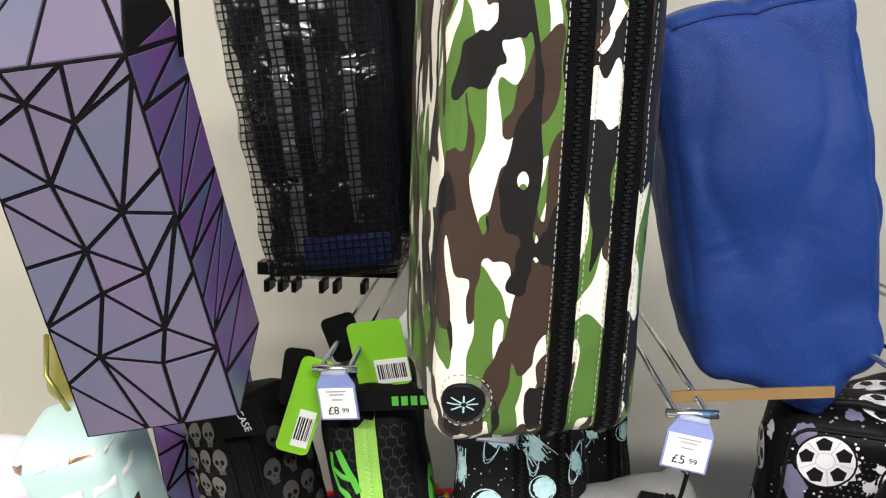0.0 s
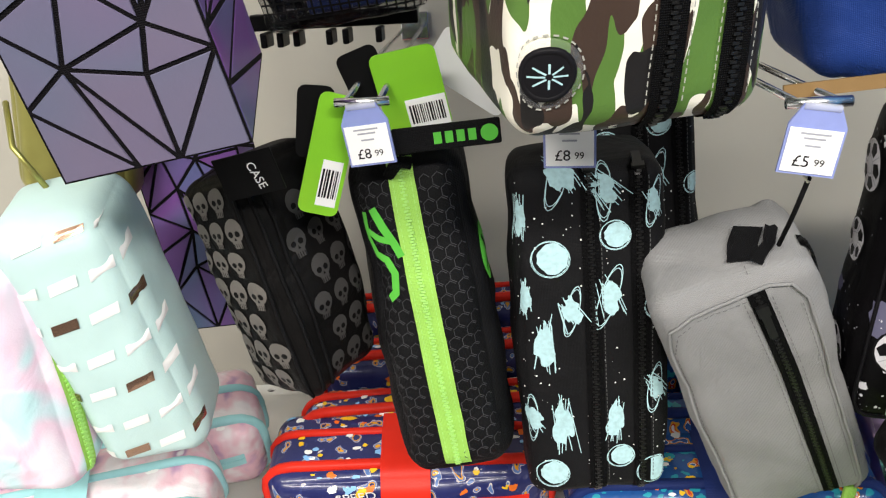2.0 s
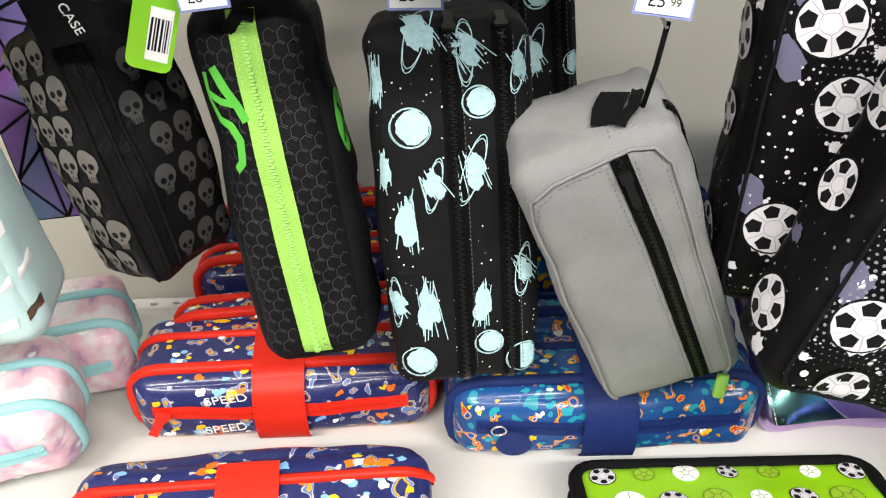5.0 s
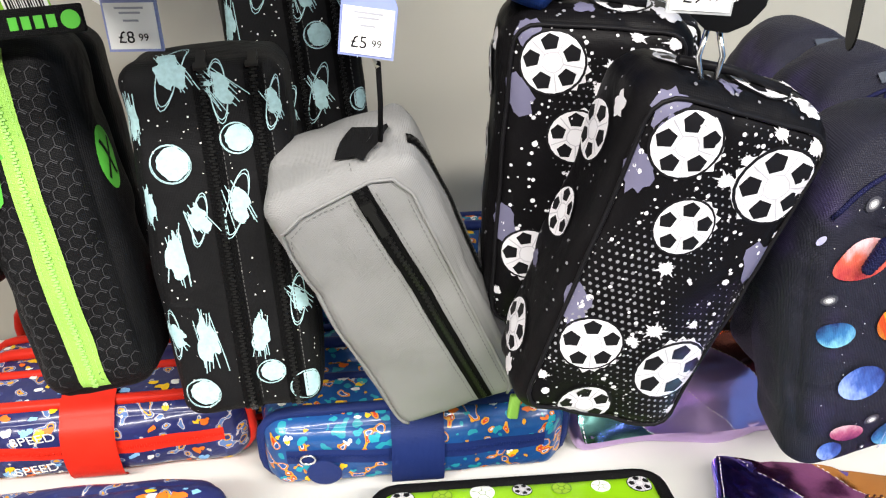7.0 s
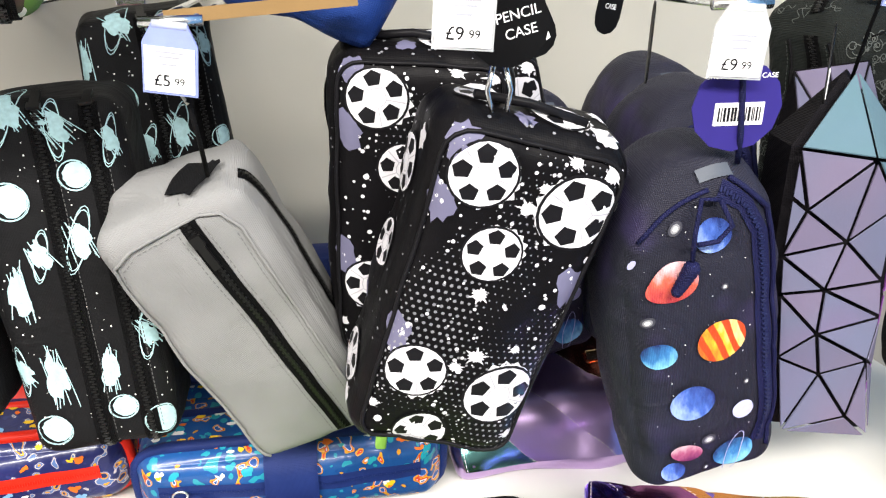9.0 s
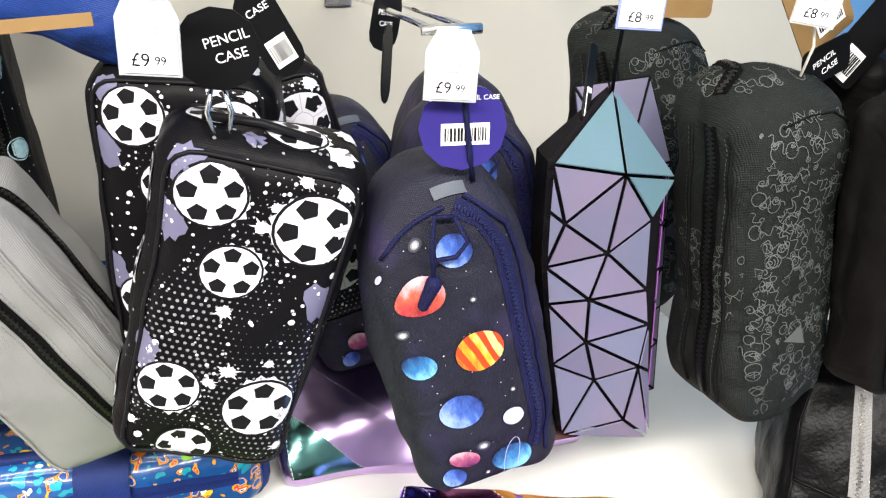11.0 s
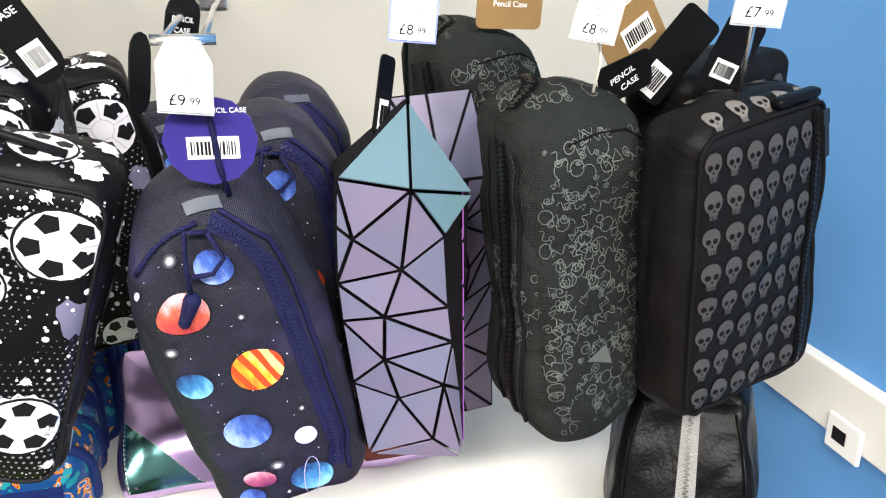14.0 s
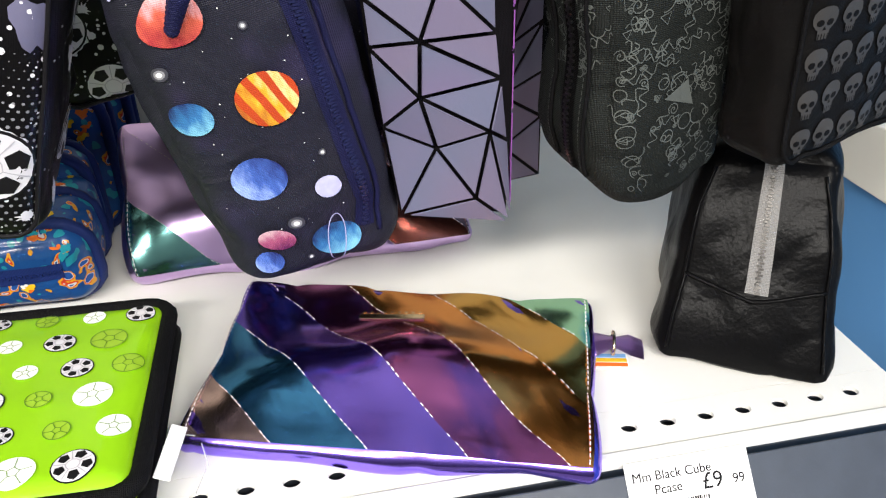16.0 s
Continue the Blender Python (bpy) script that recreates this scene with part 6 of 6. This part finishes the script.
tg = thing("swing_tag", pose(0.389, 0.405, SHELF + 0.022, -70, 0, 80), "small white plastic tag on the lime case", "tag", "card tags")
part("card", box(bmesh.new(), (-0.018, -0.0006, -0.004), (0.018, 0.0006, 0.004), 0.0005), M["paper"], tg, smooth=False)
string_loop("plastic_loop", [(0.389, 0.42, SHELF + 0.02), (0.400, 0.425, SHELF + 0.012), (0.404, 0.41, SHELF + 0.006), (0.398, 0.395, SHELF + 0.002)], 0.0004, M["clear_plastic"], "thin clear plastic loop")


def foil_pouch(m, w, h, d, label, mats, lean, seed):
    """A flat pouch pieced from slanting foil stripes, each a strip of its own."""
    def ridge(o):
        # bulges along its middle, limp at the corners
        k = math.exp(-((o.z + 0.012 - 0.10 * o.x) / 0.022) ** 2)
        return Vector((o.x, o.y - 0.013 * k * (1 - (2 * o.x / w) ** 2), o.z))
    S = Soft(w, h, d, d * 0.45, 1.0, 0.007, 0.0, wr=0.0012, freq=16, lump=0.005, seed=seed, fold=0.002, warp=ridge)
    t = thing("foil_pouch", m, label, "pencil case", "cases on the shelf")
    part("body", S.shell(), M[mats[2]], t)
    n = len(mats)
    st = bmesh.new()
    for k in range(n):
        bm = bmesh.new()
        a0, a1 = k / n, (k + 1) / n
        rows = 14
        grid = []
        for j in range(rows + 1):
            v = -h / 2 + 0.003 + (h - 0.006) * j / rows
            off = (0.5 - j / rows) * lean
            row = []
            for i in range(9):
                u = -w / 2 - lean / 2 + (w + lean) * (a0 + (a1 - a0) * i / 8) + off
                row.append(max(-w / 2 + 0.003, min(w / 2 - 0.003, u)))
            grid.append([bm.verts.new(S.at("front", u, v, 0.0005)) for u in row])
            if j and row[0] > -w / 2 + 0.004 and row[0] < w / 2 - 0.004 and prev is not None:
                S.dashes(st, "front", [prev, (row[0], v)], 0.0005, 0.0022, 0.0012, 0.0009)
            prev = (row[0], v) if -w / 2 + 0.004 < row[0] < w / 2 - 0.004 else None
        for j in range(rows):
            for i in range(8):
                q = [grid[j][i], grid[j][i + 1], grid[j + 1][i + 1], grid[j + 1][i]]
                if (q[0].co - q[1].co).length > 1e-6 or (q[2].co - q[3].co).length > 1e-6:
                    bm.faces.new(q)
        part("foil_strip", bm, M[mats[k]], t)
    S.dashes(st, "front", [(-w / 2 + 0.005, -h / 2 + 0.004), (-w / 2 + 0.005, h / 2 - 0.004)], 0.0005, 0.0022, 0.0012, 0.0009)
    S.dashes(st, "front", [(w / 2 - 0.005, -h / 2 + 0.004), (w / 2 - 0.005, h / 2 - 0.004)], 0.0005, 0.0022, 0.0012, 0.0009)
    part("stitching", st, M["thread"], t)
    return t, S


t, S = foil_pouch(pose(0.508, 0.450, SHELF + 0.015, -82, 0, -19), 0.212, 0.128, 0.014, "foil pencil pouch pieced from slanting rainbow stripes", ["holo0", "holo1", "holo2", "holo3", "holo4", "holo5", "holo6"], 0.135, 3)
q = part("gold_bar", box(bmesh.new(), (-0.018, -0.0012, -0.0022), (0.018, 0.0012, 0.0022), 0.0004), M["gold_bar"], t, "narrow gold name bar", smooth=False)
q.matrix_local = Matrix.Translation(S.at("front", -0.004, 0.010, 0.0075)) @ pose(0, 0, 0, -6, -4, 0)
bm = bmesh.new()
for k in range(9):
    box(bm, (-0.016 + k * 0.0038, -0.0014, 0.0024), (-0.0145 + k * 0.0038, 0.0006, 0.0040))
part("bar_mark", bm, M["gold_bar"], q, smooth=False)
# a folded tab pinched by a ring, with a second loop beyond it
bm = bmesh.new()
rows = []
for x, half, lift in ((0.100, 0.011, 0.000), (0.108, 0.0095, -0.003), (0.115, 0.0055, -0.005), (0.119, 0.0050, -0.005), (0.126, 0.0085, -0.004), (0.134, 0.0080, -0.001)):
    rows.append([bm.verts.new((x, lift - 0.0015 * math.cos(k * 2.1), 0.029 + half * k)) for k in (-1, -0.5, 0, 0.5, 1)])
for A, B in zip(rows, rows[1:]):
    for k in range(4):
        bm.faces.new((A[k], A[k + 1], B[k + 1], B[k]))
bmesh.ops.solidify(bm, geom=bm.faces[:], thickness=0.0012)
tab = part("zip_pull", bm, M["purple_foil"], t, "purple foil zip tab")
part("ring", tube(bmesh.new(), [(0.117, -0.004 + 0.0055 * math.cos(k * math.tau / 14), 0.029 + 0.0075 * math.sin(k * math.tau / 14)) for k in range(14)], 0.0009, 6, True), M["gold_bar"], tab)
ct = swing_card((0.628, 0.452, SHELF + 0.004), (-88, 0, -14), 0.030, 0.024, M["paper"], "white card tag with rainbow stripes", None)
for k, mat in enumerate(("orange_print", "yellow_print", "sky_print")):
    part("stripe", box(bmesh.new(), (-0.014, -0.0008, -0.010 + k * 0.004), (0.014, -0.0004, -0.007 + k * 0.004)), M[mat], ct, smooth=False)
t, S = foil_pouch(pose(0.468, 0.640, SHELF + 0.046, -45, 0, 2), 0.240, 0.118, 0.020, "foil pencil pouch in purple teal and copper, behind", ["teal_foil", "purple_foil", "purple_foil", "copper_foil", "copper_foil", "holo5"], 0.12, 7)
q = part("gold_bar", box(bmesh.new(), (-0.018, -0.0012, -0.004), (0.018, 0.0012, 0.004), 0.0004), M["gold_bar"], t, "narrow gold name bar", smooth=False)
q.matrix_local = Matrix.Translation(S.at("front", 0.012, 0.022, 0.002))

# black leatherette cube case with a grey zip
S = Soft(0.101, 0.118, 0.15, 0.012, 0.74, 0.004, 0.005, wr=0.0014, freq=30, lump=0.004, dtop=0.66, fold=0.0012, seed=2)
t = thing("pencil_case", pose(0.699, 0.419, SHELF + 0.059, 0, 0, -29) @ pose(0, 0.075, 0), "black leatherette cube pencil case with a grey zip", "pencil case", "cases on the shelf")
part("body", S.shell(44), M["black_pu"], t)
S.zip(t, "front", [(0.002, -0.012), (0.002, 0.05), (0.002, 0.18)], M["zip_grey"], M["teeth_steel"], 0.014, 0.0040, "grey zip tape")
bm = bmesh.new()
S.cord(bm, "front", [(-0.044, -0.008), (0.0, -0.016), (0.044, -0.008)], 0.0013, 0.0008)
S.cord(bm, "front", [(-0.044, -0.050), (-0.044, 0.03), (-0.038, 0.05)], 0.0010, 0.0008)
S.cord(bm, "front", [(0.044, -0.050), (0.044, 0.03), (0.038, 0.05)], 0.0010, 0.0008)
part("seam", bm, M["black_pu"], t)
